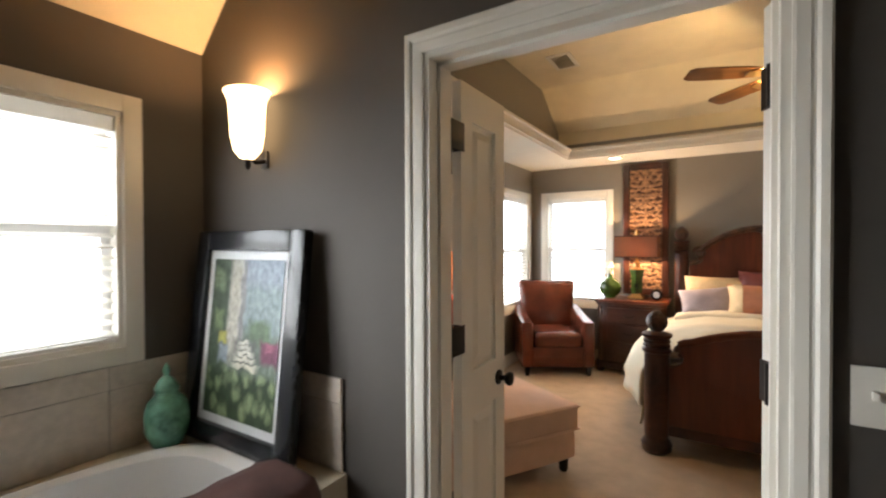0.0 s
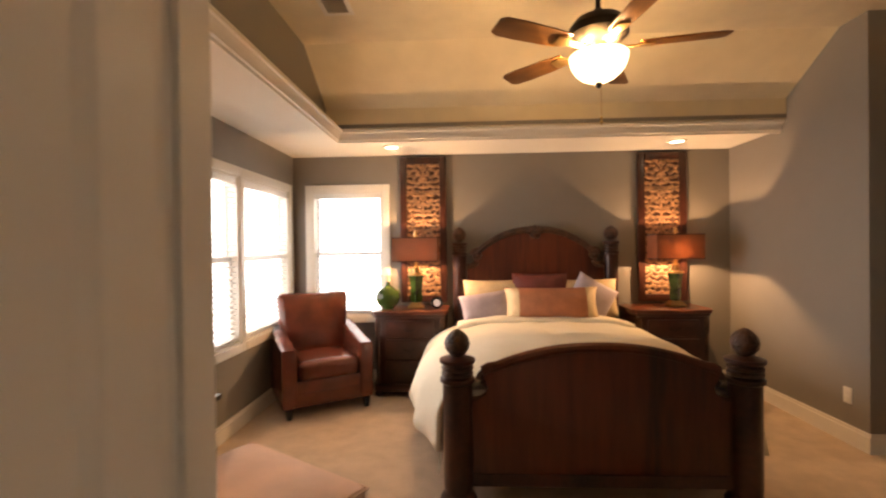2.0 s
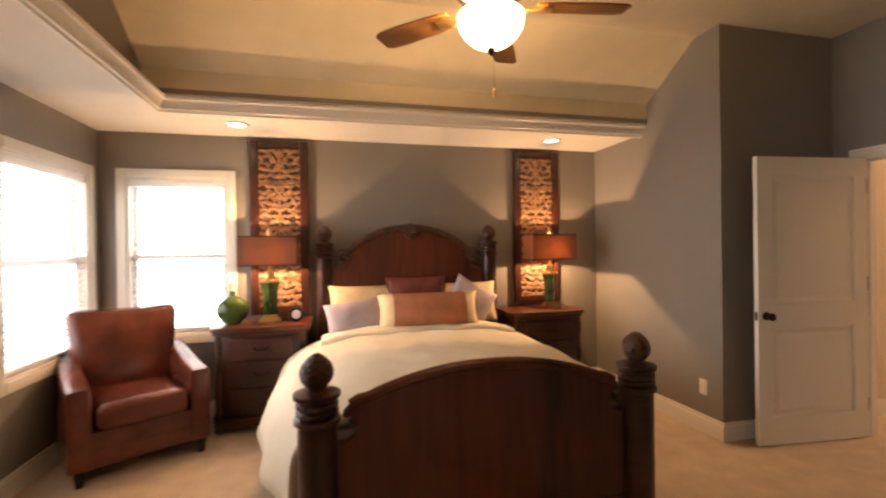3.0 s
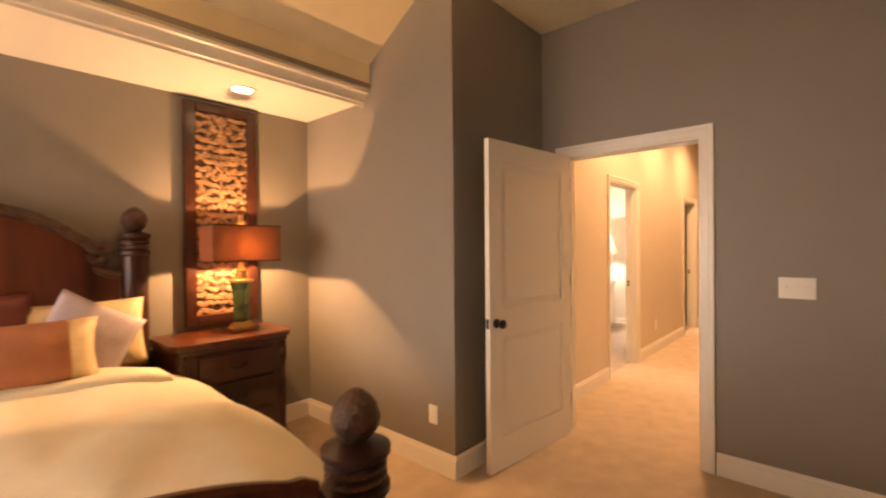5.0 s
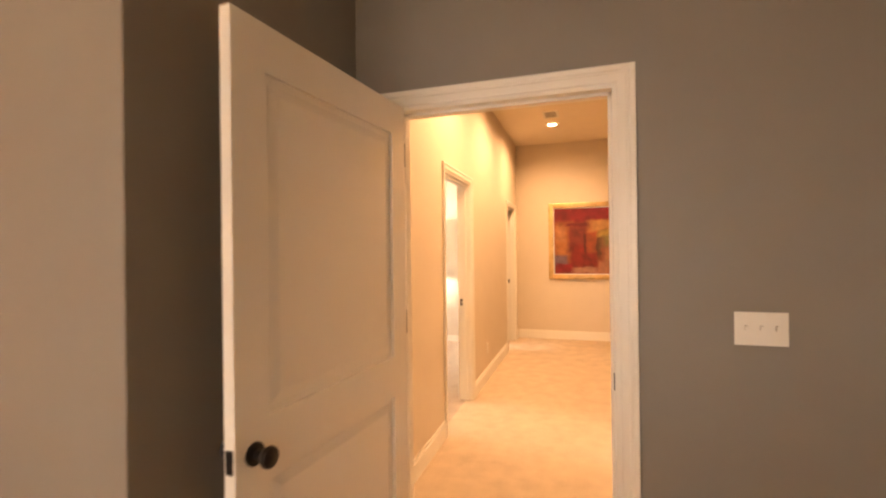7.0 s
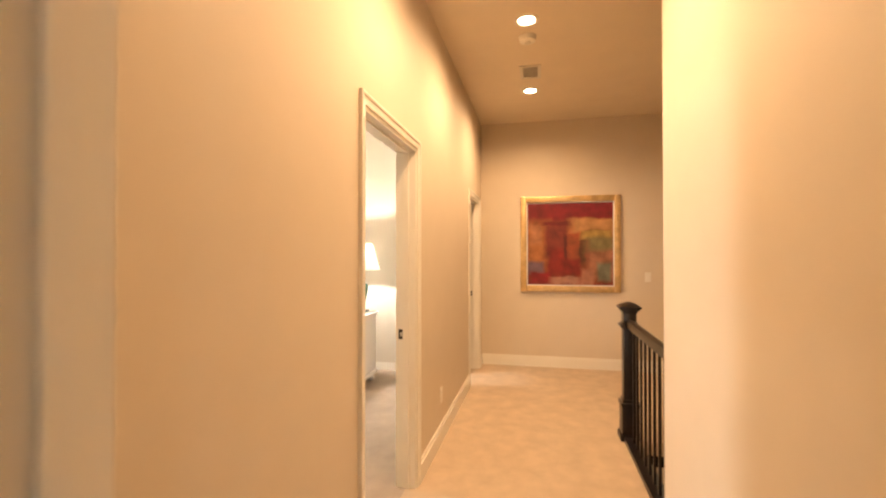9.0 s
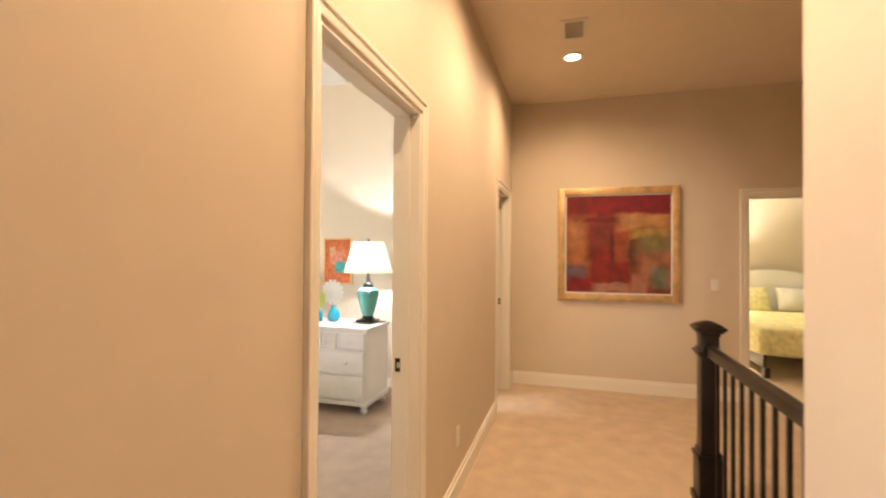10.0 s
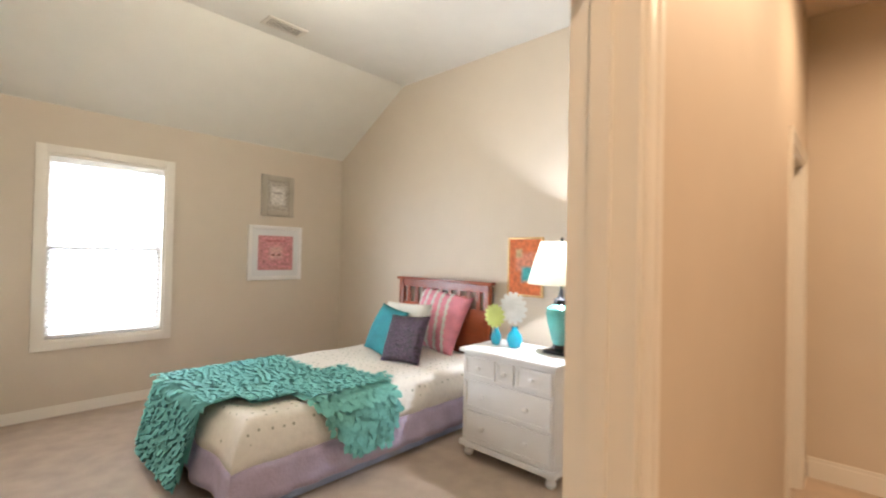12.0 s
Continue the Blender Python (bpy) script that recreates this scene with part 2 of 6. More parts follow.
DARK = mat("dark_duct", (0.30, 0.275, 0.24), 0.9, bump=0)
FLOWER = mat("flower_petals_orange", (0.62, 0.20, 0.05), 0.7, var=0.4, scale=20, bump=0.2)
GLASS = bpy.data.materials.new("window_glass")
GLASS.use_nodes = True
gb = GLASS.node_tree.nodes["Principled BSDF"]
gb.inputs["Transmission Weight"].default_value, gb.inputs["Roughness"].default_value, gb.inputs["IOR"].default_value = 1.0, 0.0, 1.02


# ---- builders ----
def box(bm, x0, x1, y0, y1, z0, z1, bevel=0.0):
    vs = [bm.verts.new((x, y, z)) for x in (x0, x1) for y in (y0, y1) for z in (z0, z1)]
    fs = [bm.faces.new([vs[i] for i in q]) for q in ((0, 1, 3, 2), (4, 6, 7, 5), (0, 4, 5, 1), (2, 3, 7, 6), (0, 2, 6, 4), (1, 5, 7, 3))]
    if bevel:
        bmesh.ops.bevel(bm, geom=list({e for f in fs for e in f.edges}), offset=bevel, segments=2, profile=0.6, affect="EDGES")
    return bm


def B(*args, **kw):
    return box(bmesh.new(), *args, **kw)


def prism(bm, pts, axis, a0, a1, bevel=0.0):
    """A flat outline, pushed through along an axis: (x, z) along y, (y, z) along x, (x, y) along z."""
    def at(p, a):
        return {"y": (p[0], a, p[1]), "x": (a, p[0], p[1]), "z": (p[0], p[1], a)}[axis]
    lo, hi = [bm.verts.new(at(p, a0)) for p in pts], [bm.verts.new(at(p, a1)) for p in pts]
    n = len(pts)
    caps = [bm.faces.new(lo), bm.faces.new(hi[::-1])]
    for i in range(n):
        bm.faces.new((lo[i], hi[i], hi[(i + 1) % n], lo[(i + 1) % n]))
    if bevel:
        bmesh.ops.bevel(bm, geom=list({e for f in caps for e in f.edges}), offset=bevel, segments=2, profile=0.6, affect="EDGES")
    return bm


def lathe(bm, prof, segs=24, c=(0, 0), squash=(1, 1)):
    rings = []
    for r, z in prof:
        rings.append([bm.verts.new((c[0] + squash[0] * r * math.cos(2 * math.pi * i / segs), c[1] + squash[1] * r * math.sin(2 * math.pi * i / segs), z)) for i in range(segs)])
    for a, b in zip(rings, rings[1:]):
        for i in range(segs):
            bm.faces.new((a[i], a[(i + 1) % segs], b[(i + 1) % segs], b[i]))
    bm.faces.new(rings[0][::-1])
    bm.faces.new(rings[-1])
    return bm


def tube(bm, pts, r, segs=8):
    rings = []
    for i, p in enumerate(pts):
        d = (Vector(pts[min(i + 1, len(pts) - 1)]) - Vector(pts[max(i - 1, 0)])).normalized()
        q = d.to_track_quat("Z", "Y")
        rr = r[i] if isinstance(r, (list, tuple)) else r
        rings.append([bm.verts.new(Vector(p) + q @ Vector((rr * math.cos(2 * math.pi * k / segs), rr * math.sin(2 * math.pi * k / segs), 0))) for k in range(segs)])
    for a, b in zip(rings, rings[1:]):
        for k in range(segs):
            bm.faces.new((a[k], a[(k + 1) % segs], b[(k + 1) % segs], b[k]))
    bm.faces.new(rings[0][::-1])
    bm.faces.new(rings[-1])
    return bm


def pillow(bm, w, h, t, n=14, seed=0, pinch=0.06):
    """A stuffed cushion in the xz plane, t thick along y, standing on z = 0."""
    grid = {}
    for s in (1, -1):
        for i in range(n + 1):
            for j in range(n + 1):
                u, v = 2 * i / n - 1, 2 * j / n - 1
                edge = i in (0, n) or j in (0, n)
                if s < 0 and edge:
                    grid[s, i, j] = grid[1, i, j]
                    continue
                f = max(0, (1 - abs(u) ** 2.6) * (1 - abs(v) ** 2.6)) ** 0.55
                x = u * (1 - pinch * (1 - v * v) * abs(u) ** 3) * w / 2
                z = v * (1 - pinch * (1 - u * u) * abs(v) ** 3) * h / 2
                k = noise.noise(Vector((u * 2.2 + seed, v * 2.2, s * 3 + seed))) * 0.16
                grid[s, i, j] = bm.verts.new((x, s * t / 2 * f * (1 + k), z + h / 2))
    for s in (1, -1):
        for i in range(n):
            for j in range(n):
                q = [grid[s, i, j], grid[s, i + 1, j], grid[s, i + 1, j + 1], grid[s, i, j + 1]]
                bm.faces.new(q if s < 0 else q[::-1])
    return bm


def slab(bm, x0, x1, y0, y1, z0, z1, r=0.05, puff=0.0, n=12):
    """A soft block: rounded edges and a crowned top."""
    box(bm, x0, x1, y0, y1, z0, z1)
    bmesh.ops.subdivide_edges(bm, edges=bm.edges[:], cuts=n, use_grid_fill=True)
    c = Vector(((x0 + x1) / 2, (y0 + y1) / 2, (z0 + z1) / 2))
    h = Vector(((x1 - x0) / 2, (y1 - y0) / 2, (z1 - z0) / 2))
    for v in bm.verts:
        d = v.co - c
        core = Vector([max(-h[k] + r, min(h[k] - r, d[k])) for k in range(3)])
        off = d - core
        if off.length > 1e-6:
            d = core + off.normalized() * r
        u, w = d.x / h.x, d.y / h.y
        if d.z > 0:
            d.z += puff * max(0, 1 - u * u) * max(0, 1 - w * w)
        v.co = c + d
    return bm


def finish(name, bm, material, smooth=35):
    bmesh.ops.remove_doubles(bm, verts=bm.verts[:], dist=1e-5)
    bmesh.ops.recalc_face_normals(bm, faces=bm.faces[:])
    me = bpy.data.meshes.new(name)
    bm.to_mesh(me)
    bm.free()
    for m in (material if isinstance(material, (list, tuple)) else [material]):
        me.materials.append(m)
    if smooth:
        me.shade_smooth()
        me.set_sharp_from_angle(angle=radians(smooth))
    return new(name, me)


def part(name, bm, material, parent, label="", smooth=35):
    ob = finish(name, bm, material, smooth)
    ob.parent = parent
    return tagged(ob, label)


def thing(name, label, category, m=None, group="", kind=""):
    ob = new(name)
    ob.empty_display_size = 0.1
    if m is not None:
        ob.matrix_basis = m
    return tagged(ob, label, category, group, kind)


def single(name, bm, material, label, category, group="", kind="", smooth=35):
    return tagged(finish(name, bm, material, smooth), label, category, group, kind)


def structure(name, bm, material, label, category="wall", smooth=0):
    return single(name, bm, material, label, category, kind="structure", smooth=smooth)


def sheet(name, w, h, material, parent, at=(0, 0, 0), label=""):
    """A flat picture in the xz plane, facing -y, with its own 0 to 1 square."""
    bm = bmesh.new()
    uv = bm.loops.layers.uv.new("UVMap")
    vs = [bm.verts.new((at[0] + a * w, at[1], at[2] + b * h)) for a, b in ((0, 0), (1, 0), (1, 1), (0, 1))]
    f = bm.faces.new(vs)
    for loop, c in zip(f.loops, ((0, 0), (1, 0), (1, 1), (0, 1))):
        loop[uv].uv = c
    return part(name, bm, material, parent, label, smooth=0)


def wall(name, axis, p0, p1, a0, a1, z0, z1, holes, m0, m1, label):
    """A wall from p0 to p1 across its thickness; m0 and m1 are the paints of its two faces; holes go right through."""
    A = sorted({a0, a1, *[v for q in holes for v in q[:2]]})
    Z = sorted({z0, z1, *[v for q in holes for v in q[2:]]})
    def solid(i, j):
        if not (0 <= i < len(A) - 1 and 0 <= j < len(Z) - 1):
            return False
        a, z = (A[i] + A[i + 1]) / 2, (Z[j] + Z[j + 1]) / 2
        return not any(q[0] < a < q[1] and q[2] < z < q[3] for q in holes)
    bm = bmesh.new()
    def P(p, a, z):
        return bm.verts.new((p, a, z) if axis == "x" else (a, p, z) if axis == "y" else (p, a, z))
    for i in range(len(A) - 1):
        for j in range(len(Z) - 1):
            if not solid(i, j):
                continue
            a, b, c, d = A[i], A[i + 1], Z[j], Z[j + 1]
            for k, p in enumerate((p0, p1)):
                f = bm.faces.new((P(p, a, c), P(p, b, c), P(p, b, d), P(p, a, d)))
                f.material_index = k
            for ni, nj, e in ((i - 1, j, ((a, c), (a, d))), (i + 1, j, ((b, c), (b, d))), (i, j - 1, ((a, c), (b, c))), (i, j + 1, ((a, d), (b, d)))):
                if not solid(ni, nj):
                    (s, t), (u, v) = e
                    bm.faces.new((P(p0, s, t), P(p0, u, v), P(p1, u, v), P(p1, s, t)))
    return structure(name, bm, [m0, m1], label)


# ---- setting: walls ----
H = 3.2
wall("wall_bedroom_west", "x", -2.72, -2.59, 0.985, 5.57, -0.1, H, [(3.385, 4.245, 0.68, 2.05), (4.325, 5.275, 0.68, 2.05)], GREY, GREY, "warm grey painted wall with two windows")
wall("wall_bedroom_north", "y", 5.44, 5.57, -2.59, 2.12, -0.1, H, [(-2.39, -1.615, 0.715, 2.055)], GREY, GREY, "warm grey painted wall behind the carved bed")
wall("wall_bedroom_east", "x", 2.0, 2.12, 3.854, 5.44, -0.1, H, [], GREY, GREY, "warm grey painted wall beside the nightstand")
wall("wall_bedroom_nook", "y", 3.854, 3.91, 2.12, 3.07, -0.1, H, [], GREY, GREY, "warm grey painted wall behind the open door")
wall("wall_bedroom_hall", "x", 3.07, 3.195, 0.86, 3.91, -0.1, H, [(2.762, 3.668, -0.1, 2.055)], GREY, BEIGE, "painted wall with the doorway to the hall")
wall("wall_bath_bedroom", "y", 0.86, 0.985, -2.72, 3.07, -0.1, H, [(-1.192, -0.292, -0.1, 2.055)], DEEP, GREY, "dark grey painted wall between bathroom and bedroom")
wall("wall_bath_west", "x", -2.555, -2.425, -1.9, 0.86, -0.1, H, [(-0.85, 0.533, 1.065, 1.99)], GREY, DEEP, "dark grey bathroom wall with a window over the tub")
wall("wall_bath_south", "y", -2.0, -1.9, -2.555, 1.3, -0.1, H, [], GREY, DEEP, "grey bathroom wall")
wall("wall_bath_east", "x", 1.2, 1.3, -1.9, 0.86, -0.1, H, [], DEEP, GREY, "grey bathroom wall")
wall("wall_hall_north", "y", 3.91, 4.03, 2.12, 8.53, -0.1, H + 0.2, [(4.562, 5.401, -0.1, 2.06), (7.53, 8.27, -0.1, 2.055)], BEIGE, PALE, "warm beige hall wall with two doorways")
wall("wall_hall_east", "x", 8.53, 8.65, -1.4, 4.03, -0.1, H, [(0.87, 1.612, -0.1, 2.02)], BEIGE, PALE, "warm beige wall at the hall's end")
wall("wall_hall_south", "y", 2.46, 2.58, 3.195, 5.14, -1.8, H, [], BEIGE, BEIGE, "warm beige hall wall ending at the stairwell")
wall("wall_stair_west", "x", 5.02, 5.14, -1.4, 2.46, -2.8, H, [], BEIGE, BEIGE, "beige stairwell wall")
wall("wall_landing_south", "y", -1.5, -1.4, 5.02, 8.65, -2.8, H, [], BEIGE, BEIGE, "beige landing wall")
wall("wall_room_two_east", "x", 7.98, 8.10, 4.03, 8.72, -0.1, 3.4, [], PALE, PALE, "pale beige bedroom wall behind the headboard")
wall("wall_room_two_north", "y", 8.60, 8.72, 4.4, 7.98, -0.1, 3.4, [(5.08, 5.962, 0.63, 2.22)], PALE, PALE, "pale beige bedroom wall with a window")
wall("wall_room_two_west", "x", 4.4, 4.52, 4.03, 8.60, -0.1, 3.4, [], PALE, PALE, "pale beige bedroom wall")
wall("wall_room_three_north", "y", 2.6, 2.7, 8.65, 11.8, -0.1, H, [], PALE, PALE, "cream bedroom wall")
wall("wall_room_three_east", "x", 11.7, 11.8, -1.5, 2.6, -0.1, H, [], PALE, PALE, "cream bedroom wall behind a white headboard")
wall("wall_room_three_south", "y", -1.6, -1.5, 8.65, 11.8, -0.1, H, [], PALE, PALE, "cream bedroom wall")
wall("wall_closet_north", "y", 5.0, 5.1, 8.10, 8.65, -0.1, H, [], PALE, PALE, "pale closet wall")
wall("wall_closet_east", "x", 8.53, 8.65, 4.03, 5.0, -0.1, H, [], PALE, PALE, "pale closet wall")


def floor(name, x0, x1, y0, y1, material, label, holes=()):
    X, Y = sorted({x0, x1, *[v for q in holes for v in q[:2]]}), sorted({y0, y1, *[v for q in holes for v in q[2:]]})
    bm = bmesh.new()
    for i in range(len(X) - 1):
        for j in range(len(Y) - 1):
            a, b = (X[i] + X[i + 1]) / 2, (Y[j] + Y[j + 1]) / 2
            if not any(q[0] < a < q[1] and q[2] < b < q[3] for q in holes):
                box(bm, X[i], X[i + 1], Y[j], Y[j + 1], -0.1, 0)
    return structure(name, bm, material, label, "floor")


floor("floor_bedroom", -2.59, 3.13, 0.92, 5.44, CARPET, "beige cut-pile carpet across the bedroom")
floor("floor_bathroom", -2.425, 1.2, -1.9, 0.92, TILE, "beige stone bathroom floor")
floor("floor_hall", 3.13, 8.59, -1.4, 3.97, CARPET, "beige cut-pile carpet along the hall", [(3.13, 5.14, -1.4, 2.46), (5.14, 6.40, 1.35, 2.44)])
floor("floor_room_two", 4.52, 7.98, 3.97, 8.60, CARPET2, "grey-beige carpet in the second bedroom")
floor("floor_room_three", 8.59, 11.7, -1.5, 2.6, CARPET, "beige carpet in the third bedroom")
floor("floor_closet", 8.10, 8.53, 3.97, 5.0, CARPET, "beige closet carpet")

# ceilings
ZC = 3.02
c = bmesh.new()
prism(c, [(0.92, ZC), (4.08, ZC), (4.62, 2.68), (4.74, 2.68), (4.74, 3.15), (0.92, 3.15)], "x", -1.97, 2.0)
structure("ceiling_bedroom_tray", c, CREAM, "cream tray ceiling sloping down to the bed wall", "ceiling")
structure("ceiling_bedroom_nook", B(2.0, 3.07, 0.985, 3.854, ZC, 3.15), CREAM, "cream ceiling by the door", "ceiling")
structure("ceiling_soffit", prism(bmesh.new(), [(-2.59, 0.985), (-1.90, 0.985), (-1.90, 4.70), (2.0, 4.70), (2.0, 5.44), (-2.59, 5.44)], "z", 2.43, 2.505), CEIL, "white dropped soffit around the tray ceiling", "ceiling")
structure("wall_tray_west", B(-2.07, -1.97, 0.985, 4.72, 2.505, 3.15), GREY, "grey gable wall above the crown moulding")
structure("wall_tray_north", B(-1.97, 2.0, 4.62, 4.72, 2.505, 2.68), CREAM, "cream band above the crown moulding")
# the shadow line over the crown, laid on as a thin grey strip
structure("tray_shadow_strip", B(-1.968, 1.998, 4.614, 4.62, 2.512, 2.545), GREY, "thin grey strip standing in for the shadow above the crown moulding")
structure("ceiling_hall", B(3.195, 8.53, -1.4, 3.91, 3.10, 3.18), HALLCEIL, "beige hall ceiling", "ceiling")
c = bmesh.new()
prism(c, [(4.03, 3.33), (7.43, 3.33), (8.60, 2.63), (8.60, 3.4), (4.03, 3.4)], "x", 4.52, 7.98)
structure("ceiling_room_two", c, CEIL, "pale ceiling sloping down to the window wall", "ceiling")
c = bmesh.new()
prism(c, [(-2.425, 2.33), (-1.75, ZC), (1.2, ZC), (1.2, 3.15), (-2.425, 3.15)], "y", -1.9, 0.86)
structure("ceiling_bathroom", c, CREAM, "cream bathroom ceiling sloping to the window wall", "ceiling")
structure("ceiling_room_three", B(8.65, 11.7, -1.5, 2.6, 3.0, 3.1), CEIL, "white ceiling", "ceiling")
structure("ceiling_closet", B(8.10, 8.53, 4.03, 5.0, 3.0, 3.1), CEIL, "white closet ceiling", "ceiling")

# crown moulding round the tray
c = bmesh.new()
prof = [(0.0, 2.40), (0.012, 2.40), (0.018, 2.415), (0.03, 2.42), (0.034, 2.445), (0.058, 2.475), (0.072, 2.48), (0.076, 2.50), (0.0, 2.51), (-0.06, 2.51)]
cols = [[c.verts.new(p) for p in ((-1.90 + o, 0.985, z), (-1.90 + o, 4.70 - o, z), (1.998, 4.70 - o, z))] for o, z in prof]
for a, b in zip(cols, cols[1:]):
    for k in (0, 1):
        c.faces.new((a[k], a[k + 1], b[k + 1], b[k]))
structure("crown_moulding", c, TRIM, "white stepped crown moulding along the soffit edge", "moulding", 30)


def baseboard(name, runs, h=0.135):
    """Runs of (x0, y0, x1, y1, side): the board stands on the given side of the line."""
    bm = bmesh.new()
    for x0, y0, x1, y1, sx, sy in runs:
        t, u = 0.016, 0.009
        box(bm, min(x0, x1 + 0) if not sx else min(x0, x0 + sx * t), max(x0, x1) if not sx else max(x0, x0 + sx * t), min(y0, y1) if not sy else min(y0, y0 + sy * t), max(y0, y1) if not sy else max(y0, y0 + sy * t), 0, h - 0.025)
        box(bm, min(x0, x1 + 0) if not sx else min(x0, x0 + sx * u), max(x0, x1) if not sx else max(x0, x0 + sx * u), min(y0, y1) if not sy else min(y0, y0 + sy * u), max(y0, y1) if not sy else max(y0, y0 + sy * u), h - 0.025, h)
    return structure(name, bm, TRIM, "white painted baseboard", "baseboard")


baseboard("baseboard_bedroom", [(-2.59, 0.985, -2.59, 5.44, 1, 0), (-2.57, 5.44, 1.98, 5.44, 0, -1), (2.0, 3.838, 2.0, 5.44, -1, 0), (2.0, 3.854, 3.05, 3.854, 0, -1), (3.07, 0.985, 3.07, 2.69, -1, 0), (-0.24, 0.985, 3.05, 0.985, 0, 1), (-2.57, 0.985, -1.27, 0.985, 0, 1)])
baseboard("baseboard_hall", [(3.2, 3.91, 4.512, 3.91, 0, -1), (5.448, 3.91, 7.46, 3.91, 0, -1), (8.335, 3.91, 8.51, 3.91, 0, -1), (8.53, 1.68, 8.53, 3.89, -1, 0), (3.2, 2.58, 5.14, 2.58, 0, 1), (5.14, 2.46, 5.14, 2.596, 1, 0), (8.53, -1.4, 8.53, 0.80, -1, 0)])
baseboard("baseboard_room_two", [(7.98, 4.05, 7.98, 8.58, -1, 0), (4.54, 8.60, 7.96, 8.60, 0, -1), (4.52, 4.05, 4.52, 8.58, 1, 0), (5.45, 4.03, 7.96, 4.03, 0, 1)], 0.09)


def casing(parent, axis, p, side, a0, a1, ztop, w):
    """Moulded trim round a doorway on one face of a wall: two legs and a head, mitred at the corners."""
    prof = [(0.0, 0.0), (0.0, 0.010), (0.10, 0.012), (0.45, 0.0135), (0.52, 0.0115), (0.60, 0.012), (0.70, 0.018), (0.92, 0.0195), (1.0, 0.017), (1.0, 0.0)]
    spine = (((a0, 0.0), (-1, 0)), ((a0, ztop), (-1, 1)), ((a1, ztop), (1, 1)), ((a1, 0.0), (1, 0)))
    for k in range(3):
        bm = bmesh.new()
        ends = []
        for (a, z), (da, dz) in spine[k:k + 2]:
            ring = []
            for f, t in prof:
                u, v, q = a + da * f * w, z + dz * f * w, p + side * t
                ring.append(bm.verts.new((u, q, v) if axis == "y" else (q, u, v)))
            ends.append(ring)
        for i in range(len(prof) - 1):
            bm.faces.new((ends[0][i], ends[0][i + 1], ends[1][i + 1], ends[1][i]))
        bm.faces.new(ends[0])
        bm.faces.new(ends[1][::-1])
        part("casing", bm, TRIM, parent, smooth=0)


def doorway(name, axis, p0, p1, a0, a1, ztop, label, w=0.064):
    root = thing(name, label, "door frame", kind="structure")
    bm = bmesh.new()
    t = 0.018
    for b in ((a0, a0 + t, 0, ztop), (a1 - t, a1, 0, ztop), (a0 + t, a1 - t, ztop - t, ztop)):
        q = (b[0], b[1], p0 - 0.002, p1 + 0.002, b[2], b[3])
        box(bm, *(q if axis == "y" else (q[2], q[3], q[0], q[1], q[4], q[5])))
    part("jamb", bm, TRIM, root)
    bm = bmesh.new()
    m = (p0 + p1) / 2
    for b in ((a0 + t, a0 + t + 0.011, 0, ztop - t), (a1 - t - 0.011, a1 - t, 0, ztop - t), (a0 + t, a1 - t, ztop - t - 0.011, ztop - t)):
        q = (b[0], b[1], m - 0.018, m + 0.018, b[2], b[3])
        box(bm, *(q if axis == "y" else (q[2], q[3], q[0], q[1], q[4], q[5])))
    part("stop", bm, TRIM, root)
    casing(root, axis, p0, -1, a0, a1, ztop, w)
    casing(root, axis, p1, 1, a0, a1, ztop, w)
    return root


d_bath = doorway("door_frame_1", "y", 0.86, 0.985, -1.192, -0.292, 2.055, "white doorway trim between bathroom and bedroom")
d_hall = doorway("door_frame_2", "x", 3.07, 3.195, 2.762, 3.668, 2.055, "white doorway trim between bedroom and hall")
d_two = doorway("door_frame_3", "y", 3.91, 4.03, 4.562, 5.401, 2.06, "cream doorway trim to the second bedroom", 0.052)
d_mid = doorway("door_frame_4", "y", 3.91, 4.03, 7.53, 8.27, 2.055, "cream doorway trim at the hall's far end")
d_three = doorway("door_frame_5", "x", 8.53, 8.65, 0.87, 1.612, 2.02, "cream doorway trim to the third bedroom")


def plate(parent, axis, x, y, z, s):
    """A strike plate let into a jamb."""
    bm = B(x - (0.002 if axis == "x" else 0.016), x + (0.002 if axis == "x" else 0.016), y - (0.016 if axis == "x" else 0.002), y + (0.016 if axis == "x" else 0.002), z - 0.03, z + 0.03)
    p = part("strike_plate", bm, BRONZE, parent, "dark bronze strike plate")
    part("latch_hole", B(x - (0.003 if axis == "x" else 0.007), x + (0.003 if axis == "x" else 0.007), y - (0.007 if axis == "x" else 0.003), y + (0.007 if axis == "x" else 0.003), z - 0.012, z + 0.012), STEEL, p)


plate(d_two, "x", 5.382, 4.0, 0.93, -1)
plate(d_hall, "y", 3.10, 2.781, 0.92, 1)
plate(d_mid, "x", 8.251, 4.0, 0.93, -1)


